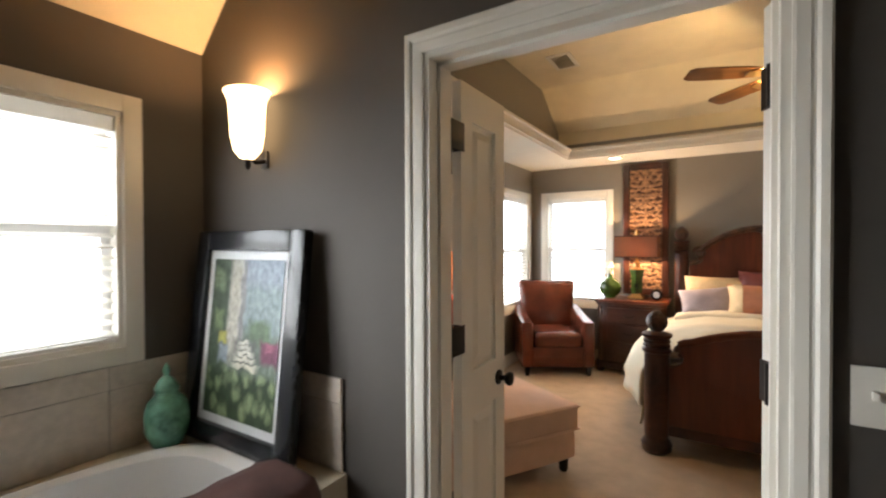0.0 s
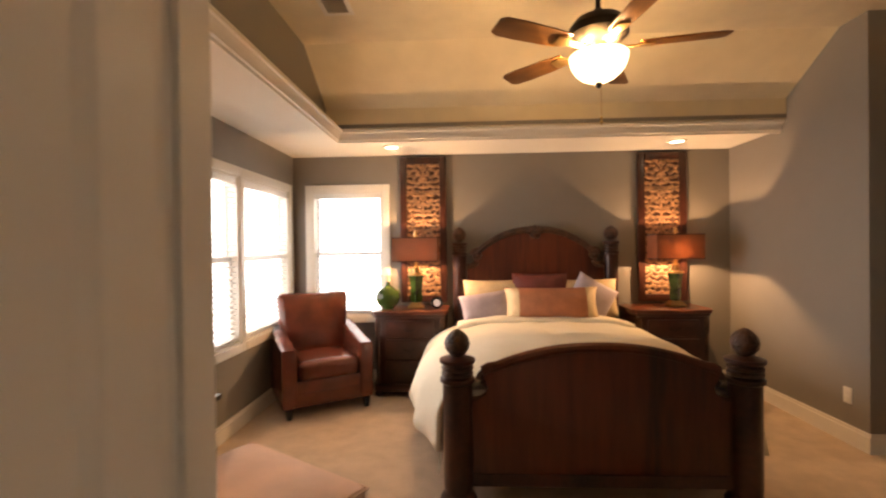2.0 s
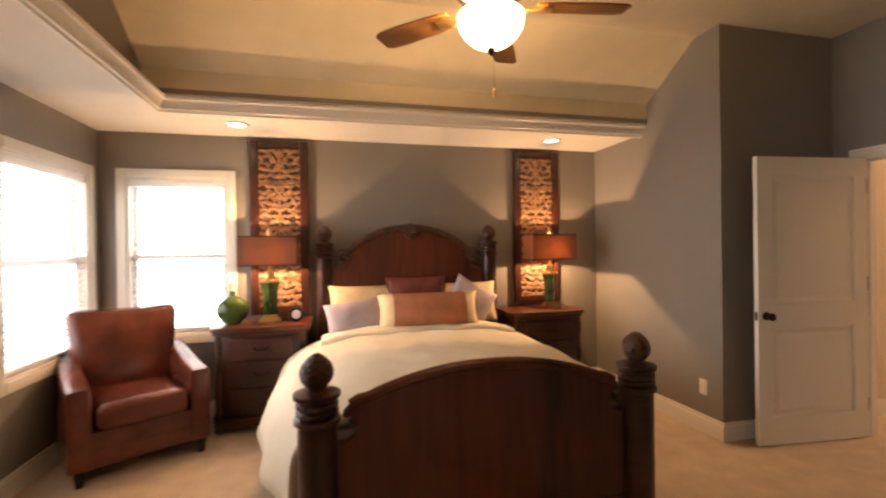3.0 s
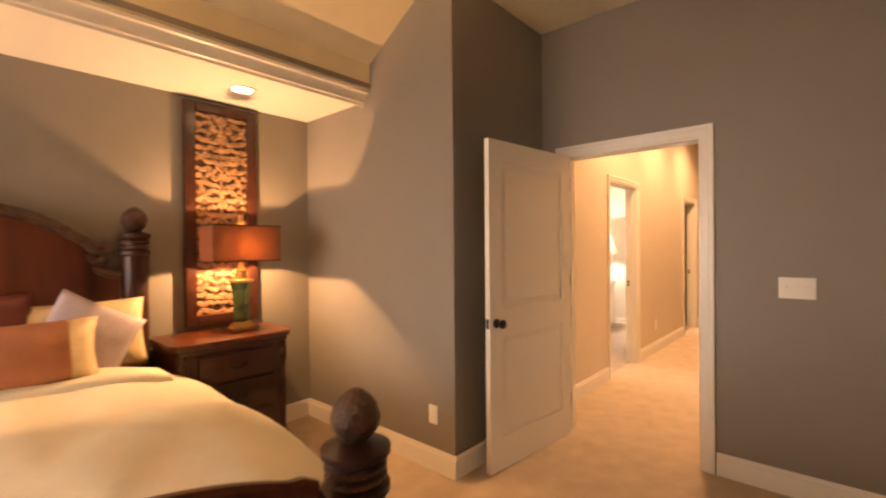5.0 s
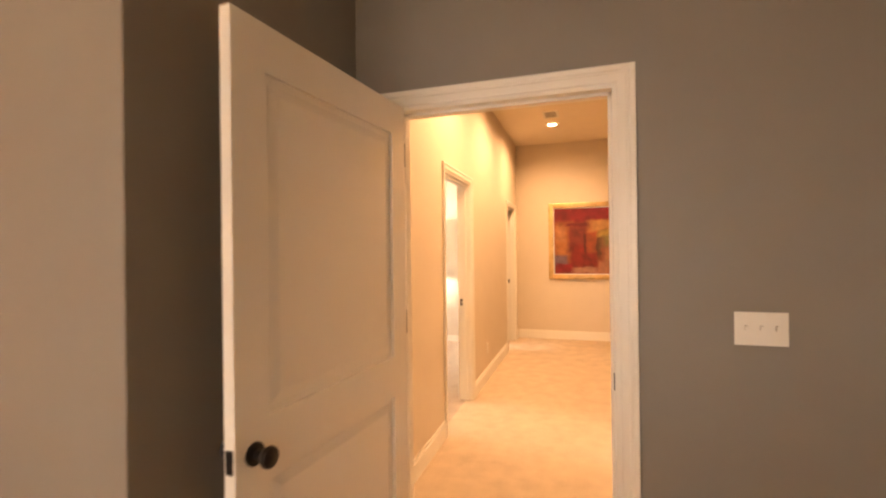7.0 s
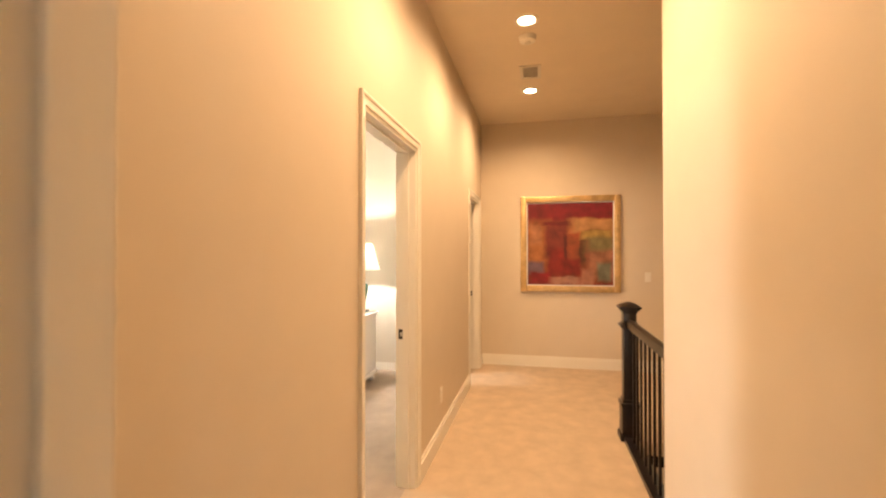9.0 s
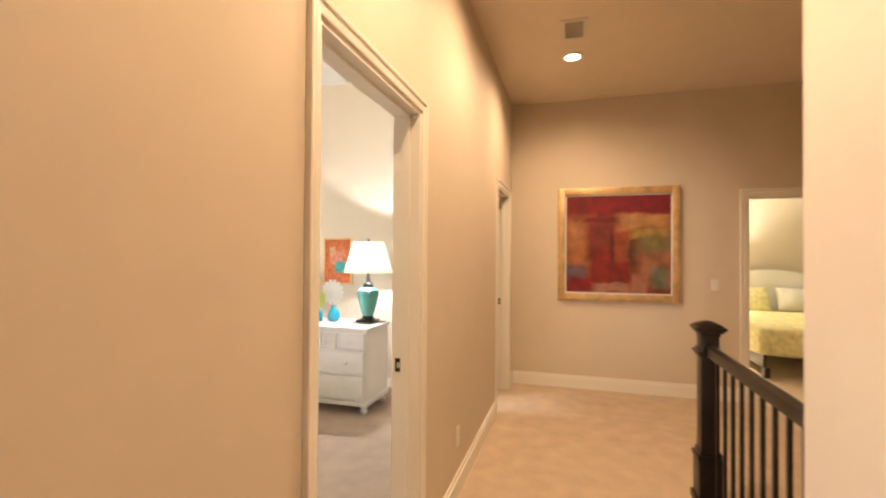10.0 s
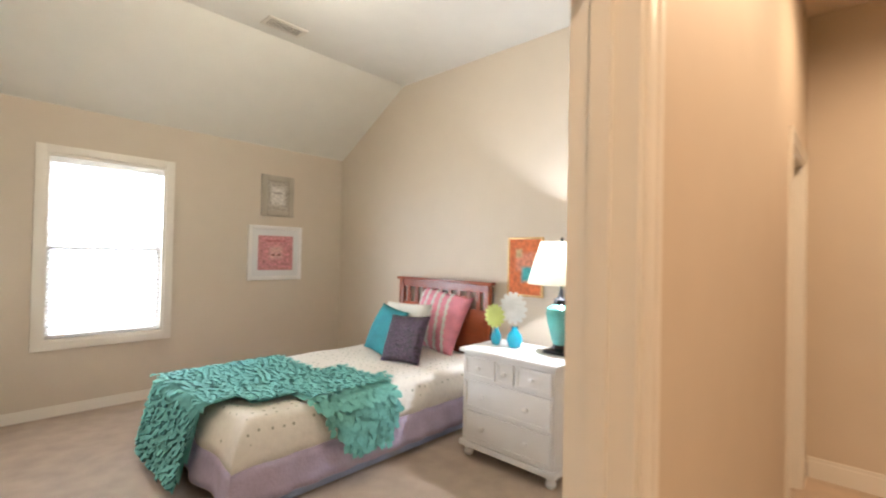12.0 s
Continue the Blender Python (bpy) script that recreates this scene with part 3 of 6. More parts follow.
def door_leaf(name, w, m, label, flip=1, hinges=(0.24, 1.12, 1.83), knob=True):
    """A two-panel door hung at the origin, leaf along +x; hinge knuckles on the flip side."""
    root = thing(name, label, "door", m, kind="structure")
    t, hgt = 0.035, 2.03
    s = 0.11 if w > 0.6 else 0.085
    bm = bmesh.new()
    rails = ((0.0, 0.20), (0.83, 0.99), (1.90, hgt))
    box(bm, 0.002, s, 0, t, 0, hgt)
    box(bm, w - s, w, 0, t, 0, hgt)
    for a, b in rails:
        box(bm, s, w - s, 0, t, a, b)
    part("leaf", bm, TRIM, root, smooth=0)
    for z0, z1 in ((0.20, 0.83), (0.99, 1.90)):
        bm = bmesh.new()
        for f, g in ((0.006, 0.0), ):
            box(bm, s, w - s, 0.013, t - 0.013, z0, z1)
            for y0, y1 in ((0.0045, 0.013), (t - 0.013, t - 0.0045)):
                i = 0.03
                vs = [bm.verts.new((x, y, z)) for y, k in (((y1, 0), (y0, 1)) if y0 < 0.01 else ((y0, 0), (y1, 1))) for x, z in ((s + 0.02 + k * i, z0 + 0.02 + k * i), (w - s - 0.02 - k * i, z0 + 0.02 + k * i), (w - s - 0.02 - k * i, z1 - 0.02 - k * i), (s + 0.02 + k * i, z1 - 0.02 - k * i))]
                bm.faces.new(vs[4:])
                for q in range(4):
                    bm.faces.new((vs[q], vs[(q + 1) % 4], vs[4 + (q + 1) % 4], vs[4 + q]))
        part("panel", bm, TRIM, root, smooth=0)
    if knob:
        for y, d in ((0, -1), (t, 1)):
            k = bmesh.new()
            pr = [(0.03, 0), (0.03, 0.006), (0.012, 0.01), (0.011, 0.03), (0.022, 0.036), (0.028, 0.048), (0.026, 0.058), (0.012, 0.064)]
            lathe(k, pr, 16)
            bmesh.ops.transform(k, matrix=Matrix.Translation((w - 0.06, y, 0.91)) @ Matrix.Rotation(radians(90 if d < 0 else -90), 4, "X"), verts=k.verts[:])
            part("knob", k, BRONZE, root, "dark bronze round knob")
        part("latch_plate", B(w - 0.001, w + 0.002, 0.006, t - 0.006, 0.88, 0.94), BRONZE, root)
    for z in hinges:
        y = t if flip > 0 else 0
        hb = bmesh.new()
        tube(hb, [(-0.006, y + flip * 0.006, z - 0.05), (-0.006, y + flip * 0.006, z + 0.05)], 0.008, 10)
        hg = part("hinge", hb, BRONZE, root, "dark bronze butt hinge")
        part("hinge_plate", B(-0.09, 0.02, -0.004, -0.0005, z - 0.05, z + 0.05, bevel=0.0015) if name == "door_1" else B(-0.004, -0.002, 0.0, t, z - 0.05, z + 0.05), BRONZE, hg)
        part("hinge_leaf", B(-0.0015, 0.0018, 0.003, t - 0.003, z - 0.05, z + 0.05), BRONZE, hg)
    return root


door_leaf("door_1", 0.368, pose(-1.184, 1.07, 0.01, 0, 0, 90.5), "narrow white two-panel door leaf standing open", 1)
door_leaf("door_2", 0.425, pose(-0.312, 1.035, 0.01, 0, 0, 25), "narrow white two-panel door leaf folded back open", -1)
door_leaf("door_3", 0.90, pose(3.05, 3.65, 0.01, 0, 0, 174.5), "white two-panel bedroom door standing open", -1)


# ---- windows and blinds ----
def window(name, m, a0, a1, z0, z1, label, legs=(1, 1), stool=True):
    root = thing(name, label, "window", m, kind="structure")
    w = 0.07
    for k, (b) in enumerate(((a0 - w, a0, z0 - w, z1 + w), (a1, a1 + w, z0 - w, z1 + w), (a0, a1, z1, z1 + w), (a0, a1, z0 - w, z0))):
        if k < 2 and not legs[k]:
            continue
        bm = box(bmesh.new(), b[0], b[1], -0.018, 0, b[2], b[3], bevel=0.004)
        part("casing", bm, TRIM, root)
    bm = bmesh.new()
    for b in ((a0, a0 + 0.02, z0, z1), (a1 - 0.02, a1, z0, z1), (a0 + 0.02, a1 - 0.02, z1 - 0.02, z1), (a0 + 0.02, a1 - 0.02, z0, z0 + 0.02)):
        box(bm, b[0], b[1], -0.004, 0.128, b[2], b[3])
    part("frame", bm, TRIM, root, smooth=0)
    zm = (z0 + z1) / 2
    for s0, s1, y in ((z0 + 0.02, zm + 0.02, 0.07), (zm - 0.02, z1 - 0.02, 0.10)):
        bm = bmesh.new()
        r = 0.035
        for b in ((a0 + 0.02, a0 + 0.02 + r, s0, s1), (a1 - 0.02 - r, a1 - 0.02, s0, s1), (a0 + 0.02 + r, a1 - 0.02 - r, s0, s0 + r), (a0 + 0.02 + r, a1 - 0.02 - r, s1 - r, s1)):
            box(bm, b[0], b[1], y - 0.014, y + 0.014, b[2], b[3])
        sash = part("sash", bm, WHITEP, root, smooth=0)
        pane = part("pane", B(a0 + 0.055, a1 - 0.055, y - 0.002, y + 0.002, s0 + r, s1 - r), GLASS, sash, smooth=0)
        pane.visible_shadow = False
    return root


def blind(m, a0, a1, z0, z1, tilt, label, pitch=0.043, bottom=None):
    root = thing("blind", label, "window blind", m)
    part("headrail", B(a0 + 0.022, a1 - 0.022, 0.005, 0.055, z1 - 0.075, z1 - 0.021, bevel=0.003), SLAT, root)
    bm = bmesh.new()
    w = 0.024
    dy, dz = w * math.cos(radians(tilt)), w * math.sin(radians(tilt))
    x0, x1 = a0 + 0.025, a1 - 0.025
    vs = [bm.verts.new(v) for v in ((x0, -dy, -dz), (x1, -dy, -dz), (x1, 0, 0.003), (x0, 0, 0.003), (x1, dy, dz), (x0, dy, dz))]
    bm.faces.new(vs[:4])
    bm.faces.new((vs[3], vs[2], vs[4], vs[5]))
    top = bmesh.ops.extrude_face_region(bm, geom=bm.faces[:])
    for v in top["geom"]:
        if isinstance(v, bmesh.types.BMVert):
            v.co.z += 0.0025
    z = z1 - 0.10
    first = part("slat", bm, SLAT, root)
    first.location = (0, 0.030, z)
    low = bottom or z0 + 0.05
    while z - pitch > low:
        z -= pitch
        ob = new("slat", first.data)
        ob.parent = root
        ob.location = (0, 0.030, z)
    part("bottom_rail", B(x0, x1, 0.008, 0.052, z - 0.035, z - 0.018, bevel=0.003), SLAT, root)
    for x in (a0 + 0.16, a1 - 0.16):
        part("cord", tube(bmesh.new(), [(x, 0.004, z - 0.02), (x, 0.004, z1 - 0.06)], 0.0012, 6), SLAT, root)
    return root


WEST, NORTH = pose(-2.59, 0, 0, 0, 0, 90), pose(0, 5.44, 0)
window("window_1", WEST, 3.385, 4.245, 0.68, 2.05, "white double-hung window in the bedroom side wall")
window("window_2", WEST, 4.325, 5.275, 0.68, 2.05, "white double-hung window near the bedroom corner", (0, 1))
window("window_3", NORTH, -2.39, -1.615, 0.715, 2.055, "white double-hung window beside the bed wall panel")
BATHW, TWO = pose(-2.425, 0, 0, 0, 0, 90), pose(0, 8.60, 0)
window("window_4", BATHW, -0.85, 0.533, 1.065, 1.99, "white cased window over the bathtub")
window("window_5", TWO, 5.08, 5.962, 0.63, 2.22, "white double-hung window in the second bedroom")
blind(WEST, 3.385, 4.245, 0.68, 2.05, 8, "white slatted blind, slats open, bedroom window")
blind(WEST, 4.325, 5.275, 0.68, 2.05, 8, "white slatted blind, slats open, bedroom window")
blind(NORTH, -2.39, -1.615, 0.715, 2.055, 8, "white slatted blind, slats open, bed wall window")
blind(BATHW, -0.85, 0.533, 1.065, 1.99, 20, "white slatted blind lowered over the bathtub window")
blind(TWO, 5.08, 5.962, 0.63, 2.22, 6, "white slatted blind, slats open, second bedroom window")


# ---- master bedroom ----
def turned_post(name, root, x, y, top, foot):
    g = bmesh.new()
    r = 0.082 if foot else 0.07
    z1 = top - 0.30
    prof = [(r * 0.92, 0.0), (r * 1.2, 0.02), (r * 1.25, 0.06), (r * 0.95, 0.10), (r, 0.14), (r, z1), (r * 1.18, z1 + 0.012), (r * 1.18, z1 + 0.03), (r * 0.9, z1 + 0.04), (r * 0.95, z1 + 0.10), (r * 1.2, z1 + 0.118), (r * 1.2, z1 + 0.135), (r * 0.6, z1 + 0.15)]
    p = part(name, lathe(g, prof, 20, (x, y)), DARKWOOD, root)
    f = bmesh.new()
    b = z1 + 0.15
    prof = [(0.032, b), (0.045, b + 0.012), (0.066, b + 0.04), (0.072, b + 0.07), (0.062, b + 0.105), (0.04, b + 0.13), (0.018, b + 0.146), (0.004, top)]
    part("finial", lathe(f, prof, 16, (x, y)), CARVED, p, "carved wooden finial")
    for z in (z1 + 0.055, z1 + 0.085):
        part("carved_ring", lathe(bmesh.new(), [(r * 0.95, z - 0.012), (r * 1.08, z - 0.006), (r * 1.08, z + 0.006), (r * 0.95, z + 0.012)], 20, (x, y)), CARVED, p)


def arch(half, ends, mid, power=2.0, n=28, scroll=0.0):
    pts = []
    for i in range(n + 1):
        u = -1 + 2 * i / n
        pts.append((u * half, mid - (mid - ends) * abs(u) ** power))
    return pts


bed = thing("poster_bed", "dark carved mahogany poster bed with turned finials", "bed", pose(-0.026, 0, 0))
for x in (-0.776, 0.776):
    turned_post("foot_post", bed, x, 3.165, 0.995, True)
    turned_post("head_post", bed, x, 5.33, 1.648, False)
# footboard: arched panel with scrolled shoulders
top = [(-0.70, 0.60), (-0.66, 0.60), (-0.615, 0.63), (-0.60, 0.68), (-0.63, 0.715), (-0.635, 0.755), (-0.60, 0.775)] + [(u * 0.56, 0.885 - 0.105 * abs(u) ** 2.2) for u in [k / 10 for k in range(-10, 11)]] + [(0.60, 0.775), (0.635, 0.755), (0.63, 0.715), (0.60, 0.68), (0.615, 0.63), (0.66, 0.60), (0.70, 0.60)]
part("footboard", prism(bmesh.new(), [(-0.70, 0.13)] + top + [(0.70, 0.13)], "y", 3.145, 3.195, bevel=0.006), MAHOG, bed)
rail = bmesh.new()
tube(rail, [(x, 3.165, z + 0.004) for x, z in top[5:-5]], 0.03, 10)
part("top_moulding", rail, MAHOG, bed)
for s in (-1, 1):
    part("scroll", tube(bmesh.new(), [(s * (0.615 + 0.045 * math.cos(a) * (1 - a / 12)), 3.165, 0.715 + 0.05 * math.sin(a) * (1 - a / 12)) for a in [k * 0.45 for k in range(22)]], 0.016, 8), CARVED, bed, "carved scroll")
    part("lower_curl", tube(bmesh.new(), [(s * (0.695 - 0.10 * math.sin(a)), 3.165, 0.655 - 0.055 * math.cos(a)) for a in [k * 0.16 for k in range(0, 11)]], 0.02, 8), DARKWOOD, bed)
part("lower_rail", B(-0.70, 0.70, 3.135, 3.205, 0.13, 0.20, bevel=0.008), DARKWOOD, bed)
# headboard
htop = [(-0.70, 1.27), (-0.64, 1.27), (-0.60, 1.31), (-0.585, 1.38)] + [(u * 0.56, 1.615 - 0.20 * abs(u) ** 2.3) for u in [k / 10 for k in range(-10, 11)]] + [(0.585, 1.38), (0.60, 1.31), (0.64, 1.27), (0.70, 1.27)]
part("headboard", prism(bmesh.new(), [(-0.70, 0.30)] + htop + [(0.70, 0.30)], "y", 5.31, 5.36, bevel=0.006), MAHOG, bed)
part("head_moulding", tube(bmesh.new(), [(x, 5.325, z) for x, z in htop[3:-3]], 0.035, 10), CARVED, bed, "carved arched top moulding")
for s in (-1, 1):
    part("head_scroll", tube(bmesh.new(), [(s * (0.60 + 0.06 * math.cos(a) * (1 - a / 12)), 5.315, 1.36 + 0.065 * math.sin(a) * (1 - a / 12)) for a in [k * 0.45 for k in range(22)]], 0.02, 8), CARVED, bed, "carved scroll")
    part("head_curl", tube(bmesh.new(), [(s * (0.70 - 0.11 * math.sin(a)), 5.315, 1.29 - 0.05 * math.cos(a)) for a in [k * 0.16 for k in range(0, 11)]], 0.024, 8), CARVED, bed)
    part("side_rail", B(min(s * 0.72, s * 0.76), max(s * 0.72, s * 0.76), 3.2, 5.3, 0.26, 0.42, bevel=0.006), MAHOG, bed)
crest = part("crest", lathe(bmesh.new(), [(0.03, 1.52), (0.05, 1.54), (0.055, 1.57), (0.03, 1.60)], 12, (0, 5.30)), CARVED, bed, "carved shell crest")
for k in range(-3, 4):
    a = k * 0.42
    part("shell_rib", tube(bmesh.new(), [(0, 5.30, 1.565), (0.05 * math.sin(a), 5.29, 1.565 + 0.05 * math.cos(a)), (0.10 * math.sin(a), 5.305, 1.565 + 0.092 * math.cos(a))], [0.022, 0.02, 0.012], 8), CARVED, crest)
single("mattress", slab(bmesh.new(), -0.79, 0.74, 3.24, 5.28, 0.36, 0.64, 0.05), WHITEC, "white mattress on the poster bed", "mattress")


single("plum_sheet", slab(bmesh.new(), -0.80, 0.75, 4.80, 5.27, 0.60, 0.70, 0.04, 0.012), PLUMSH, "dark plum brown sheet showing below the pillows", "bedding")


def comforter():
    """A thick duvet: crowned top, rolled edge, hanging sides flaring out, soft folds."""
    bm = bmesh.new()
    nu, ny = 56, 44
    rows = []
    for j in range(ny + 1):
        y = 3.235 + (4.98 - 3.235) * j / ny
        row = []
        for i in range(nu + 1):
            s = -1 + 2 * i / nu
            a = abs(s)
            if a < 0.62:
                x = a / 0.62 * 0.74
                z = 0.755 - 0.05 * (a / 0.62) ** 3
            else:
                k = (a - 0.62) / 0.38
                x = 0.74 + (0.17 + 0.13 * min(1, (y - 3.235) / 0.7)) * math.sin(min(1, k * 1.4) * math.pi / 2) + (0.03 + 0.12 * min(1, (y - 3.235) / 0.7)) * k * k * (0.75 + 0.25 * noise.noise(Vector((0, y * 2.0, 5 * math.copysign(1, s)))))
                z = 0.705 - 0.05 * k - 0.36 * k ** 1.6
                x += 0.03 * math.sin(y * 9 + 2 * k + s) * k
            n = noise.noise(Vector((s * 5, y * 3.3, 1.3))) * 0.020 + noise.noise(Vector((s * 11, y * 7, 4.0))) * 0.009
            end = max(0, (3.42 - y) / 0.19)
            z -= 0.03 * end ** 2
            if a < 0.62:
                z += 0.02 * math.sin(min(1, (4.98 - y) / 0.12) * math.pi / 2) - 0.02
            row.append(bm.verts.new((-0.026 + math.copysign(x, s) if a > 0 else -0.026, y, z + n)))
        rows.append(row)
    for a, b in zip(rows, rows[1:]):
        for i in range(nu):
            bm.faces.new((a[i], a[i + 1], b[i + 1], b[i]))
    root = thing("comforter", "ivory quilted comforter draped over the bed", "bedding")
    for side in (-1, 1):
        g = bmesh.new()
        drop = []
        for j in range(41):
            y = 3.26 + 1.62 * j / 40
            wave = 0.022 * math.sin(y * 13 + side) + 0.012 * math.sin(y * 29)
            drop.append([g.verts.new((-0.026 + side * (0.79 + (0.075 + wave) * math.sin(min(1, q * 1.3) * math.pi / 2) + (0.03 - wave) * q * q), y, 0.63 - 0.50 * q)) for q in [n / 10 for n in range(11)]])
        for a, b in zip(drop, drop[1:]):
            for n in range(10):
                g.faces.new((a[n], a[n + 1], b[n + 1], b[n]))
        low = part("under_layer", g, IVORY, root, "plain ivory layer hanging below the comforter", smooth=180)
        thick = low.modifiers.new("thick", "SOLIDIFY")
        thick.thickness, thick.offset = 0.01, 0
    ob = part("cover", bm, IVORY, root, smooth=180)
    md = ob.modifiers.new("thick", "SOLIDIFY")
    md.thickness, md.offset = 0.045, -1
    return root


comforter()
fold = bmesh.new()
slab(fold, -0.83, 0.78, 4.74, 5.02, 0.70, 0.785, 0.035, 0.012)
for v in fold.verts:
    v.co.z += noise.noise(v.co * 5) * 0.012 - 0.05 * (abs(v.co.x + 0.026) / 0.8) ** 4
single("folded_blanket", fold, IVORY, "ivory turned-down comforter edge across the bed", "bedding")


def cushion(label, w, h, t, m, material, seed, trim=None, category="pillow"):
    root = thing("cushion", label, category, m, "pillows on the poster bed")
    part("cover", pillow(bmesh.new(), w, h, t, seed=seed), material, root, smooth=180)
    if trim:
        for s in (-1, 1):
            g = pillow(bmesh.new(), w, h, t + 0.012, seed=seed)
            cut = [v for v in g.verts if v.co.x * s < w * 0.29]
            bmesh.ops.delete(g, geom=cut, context="VERTS")
            part("end_band", g, trim, root, smooth=180)
    return root


ZB = 0.72
cushion("gold satin pillow against the headboard", 0.62, 0.40, 0.20, pose(-0.46, 5.15, ZB, -14, 0, 0), GOLD_P, 1)
cushion("gold satin pillow against the headboard", 0.62, 0.40, 0.20, pose(0.46, 5.15, ZB, -14, 0, 0), GOLD_P, 2)
cushion("dark rust square cushion against the headboard", 0.56, 0.47, 0.17, pose(0.0, 5.10, ZB, -14, 0, 0), RUST, 3)
cushion("lilac grey pillow lying on the bed", 0.50, 0.30, 0.17, pose(-0.52, 4.97, ZB, -24, -7, 8), LILAC, 4)
cushion("lilac grey cushion propped on its corner", 0.42, 0.42, 0.15, pose(0.36, 5.02, ZB + 0.02, -16, 30, -4), LILAC, 5)
cushion("coral bolster pillow with cream fringed ends", 0.88, 0.33, 0.27, pose(0.06, 4.87, ZB + 0.02, -18, 0, 0), CORAL, 6, GOLD_P)


def nightstand(m, label):
    root = thing("nightstand", label, "nightstand", m, "nightstands beside the poster bed")
    W, D, T = 0.36, 0.44, 0.83
    pts = [(-W, 0), (W, 0), (W, -D + 0.07), (W - 0.03, -D + 0.02), (W - 0.09, -D), (-W + 0.09, -D), (-W + 0.03, -D + 0.02), (-W, -D + 0.07)]
    part("top", prism(bmesh.new(), [(x * 1.06, y * 1.06) for x, y in pts], "z", T - 0.035, T, bevel=0.008), MAHOG, root)
    part("cornice", prism(bmesh.new(), [(x * 1.02, y * 1.02) for x, y in pts], "z", T - 0.065, T - 0.035, bevel=0.006), DARKWOOD, root)
    part("body", prism(bmesh.new(), [(x * 0.97, y * 0.97) for x, y in pts], "z", 0.10, T - 0.065, bevel=0.004), DARKWOOD, root)
    part("plinth", prism(bmesh.new(), [(x * 1.03, y * 1.03) for x, y in pts], "z", 0.05, 0.12, bevel=0.01), DARKWOOD, root)
    for z0, z1 in ((0.145, 0.345), (0.365, 0.555), (0.575, 0.735)):
        d = part("drawer", B(-0.235, 0.235, -D - 0.008, -D + 0.03, z0, z1, bevel=0.008), DARKWOOD, root)
        part("pull", tube(bmesh.new(), [(-0.05, -D - 0.012, (z0 + z1) / 2 + 0.008), (-0.03, -D - 0.03, (z0 + z1) / 2 - 0.012), (0.03, -D - 0.03, (z0 + z1) / 2 - 0.012), (0.05, -D - 0.012, (z0 + z1) / 2 + 0.008)], 0.005, 6), BRONZE, d)
    for s in (-1, 1):
        col = bmesh.new()
        lathe(col, [(0.03, 0.12), (0.034, 0.16), (0.026, 0.18), (0.03, 0.40), (0.026, 0.60), (0.034, 0.62), (0.036, 0.70), (0.03, 0.76)], 12, (s * 0.31, -D + 0.045))
        part("corner_column", col, CARVED, root, "carved corner column")
        for y in (-0.05, -D + 0.05):
            f = bmesh.new()
            lathe(f, [(0.03, 0), (0.045, 0.015), (0.04, 0.05), (0.05, 0.07)], 12, (s * 0.31, y))
            part("foot", f, DARKWOOD, root)
    return root


nightstand(pose(-1.29, 5.41, 0), "dark mahogany three-drawer nightstand under the window side lamp")
nightstand(pose(1.21, 5.41, 0), "dark mahogany three-drawer nightstand beside the grey wall")


def table_lamp(m):
    root = thing("table_lamp", "lit lamp with green glass base and brown box shade", "lamp", m, "lamps on the nightstands")
    part("foot", B(-0.085, 0.085, -0.055, 0.055, 0, 0.025, bevel=0.005), BRASS, root)
    g = bmesh.new()
    for z0, z1, a, b in ((0.025, 0.06, 0.075, 0.045), ):
        vs = [g.verts.new((x * s, y * s * 0.7, z)) for z, s in ((z0, a), (z1, b)) for x, y in ((-1, -1), (1, -1), (1, 1), (-1, 1))]
        g.faces.new(vs[:4]), g.faces.new(vs[4:])
        for k in range(4):
            g.faces.new((vs[k], vs[(k + 1) % 4], vs[4 + (k + 1) % 4], vs[4 + k]))
    part("plinth", g, BRASS, root)
    part("body", lathe(bmesh.new(), [(0.045, 0.06), (0.052, 0.10), (0.05, 0.20), (0.058, 0.28), (0.068, 0.33)], 4, squash=(1.15, 0.9)), GREENG, root, "green glazed body")
    part("cap", lathe(bmesh.new(), [(0.075, 0.33), (0.078, 0.345), (0.04, 0.36), (0.03, 0.40), (0.038, 0.41), (0.02, 0.43), (0.012, 0.45), (0.012, 0.485)], 16), BRASS, root)
    sh = bmesh.new()
    w, d = 0.225, 0.12
    for b in ((-w, w, -d, -d + 0.004), (-w, w, d - 0.004, d), (-w, -w + 0.004, -d + 0.004, d - 0.004), (w - 0.004, w, -d + 0.004, d - 0.004)):
        box(sh, *b, 0.475, 0.715)
    shade = part("shade", sh, SHADE, root, "brown silk box shade", smooth=0)
    for z in (0.475, 0.712):
        tr = bmesh.new()
        for b in ((-w - 0.002, w + 0.002, -d - 0.002, -d), (-w - 0.002, w + 0.002, d, d + 0.002), (-w - 0.002, -w, -d, d), (w, w + 0.002, -d, d)):
            box(tr, *b, z - 0.004, z + 0.004)
        part("shade_trim", tr, BRONZE, shade, smooth=0)
    part("bulb", lathe(bmesh.new(), [(0.010, 0.485), (0.015, 0.497), (0.018, 0.51), (0.012, 0.524), (0.003, 0.53)], 12), CAN, root, "lit bulb")
    part("finial", lathe(bmesh.new(), [(0.008, 0.70), (0.012, 0.73), (0.018, 0.735), (0.018, 0.775), (0.006, 0.785)], 10), BRASS, root)
    return root


for x in (-1.245, 1.335):
    table_lamp(pose(x, 5.20, 0.83))
    lamp("lamp_bulb", "POINT", (x, 5.20, 1.383), 52, (1.0, 0.66, 0.36), 0.012)


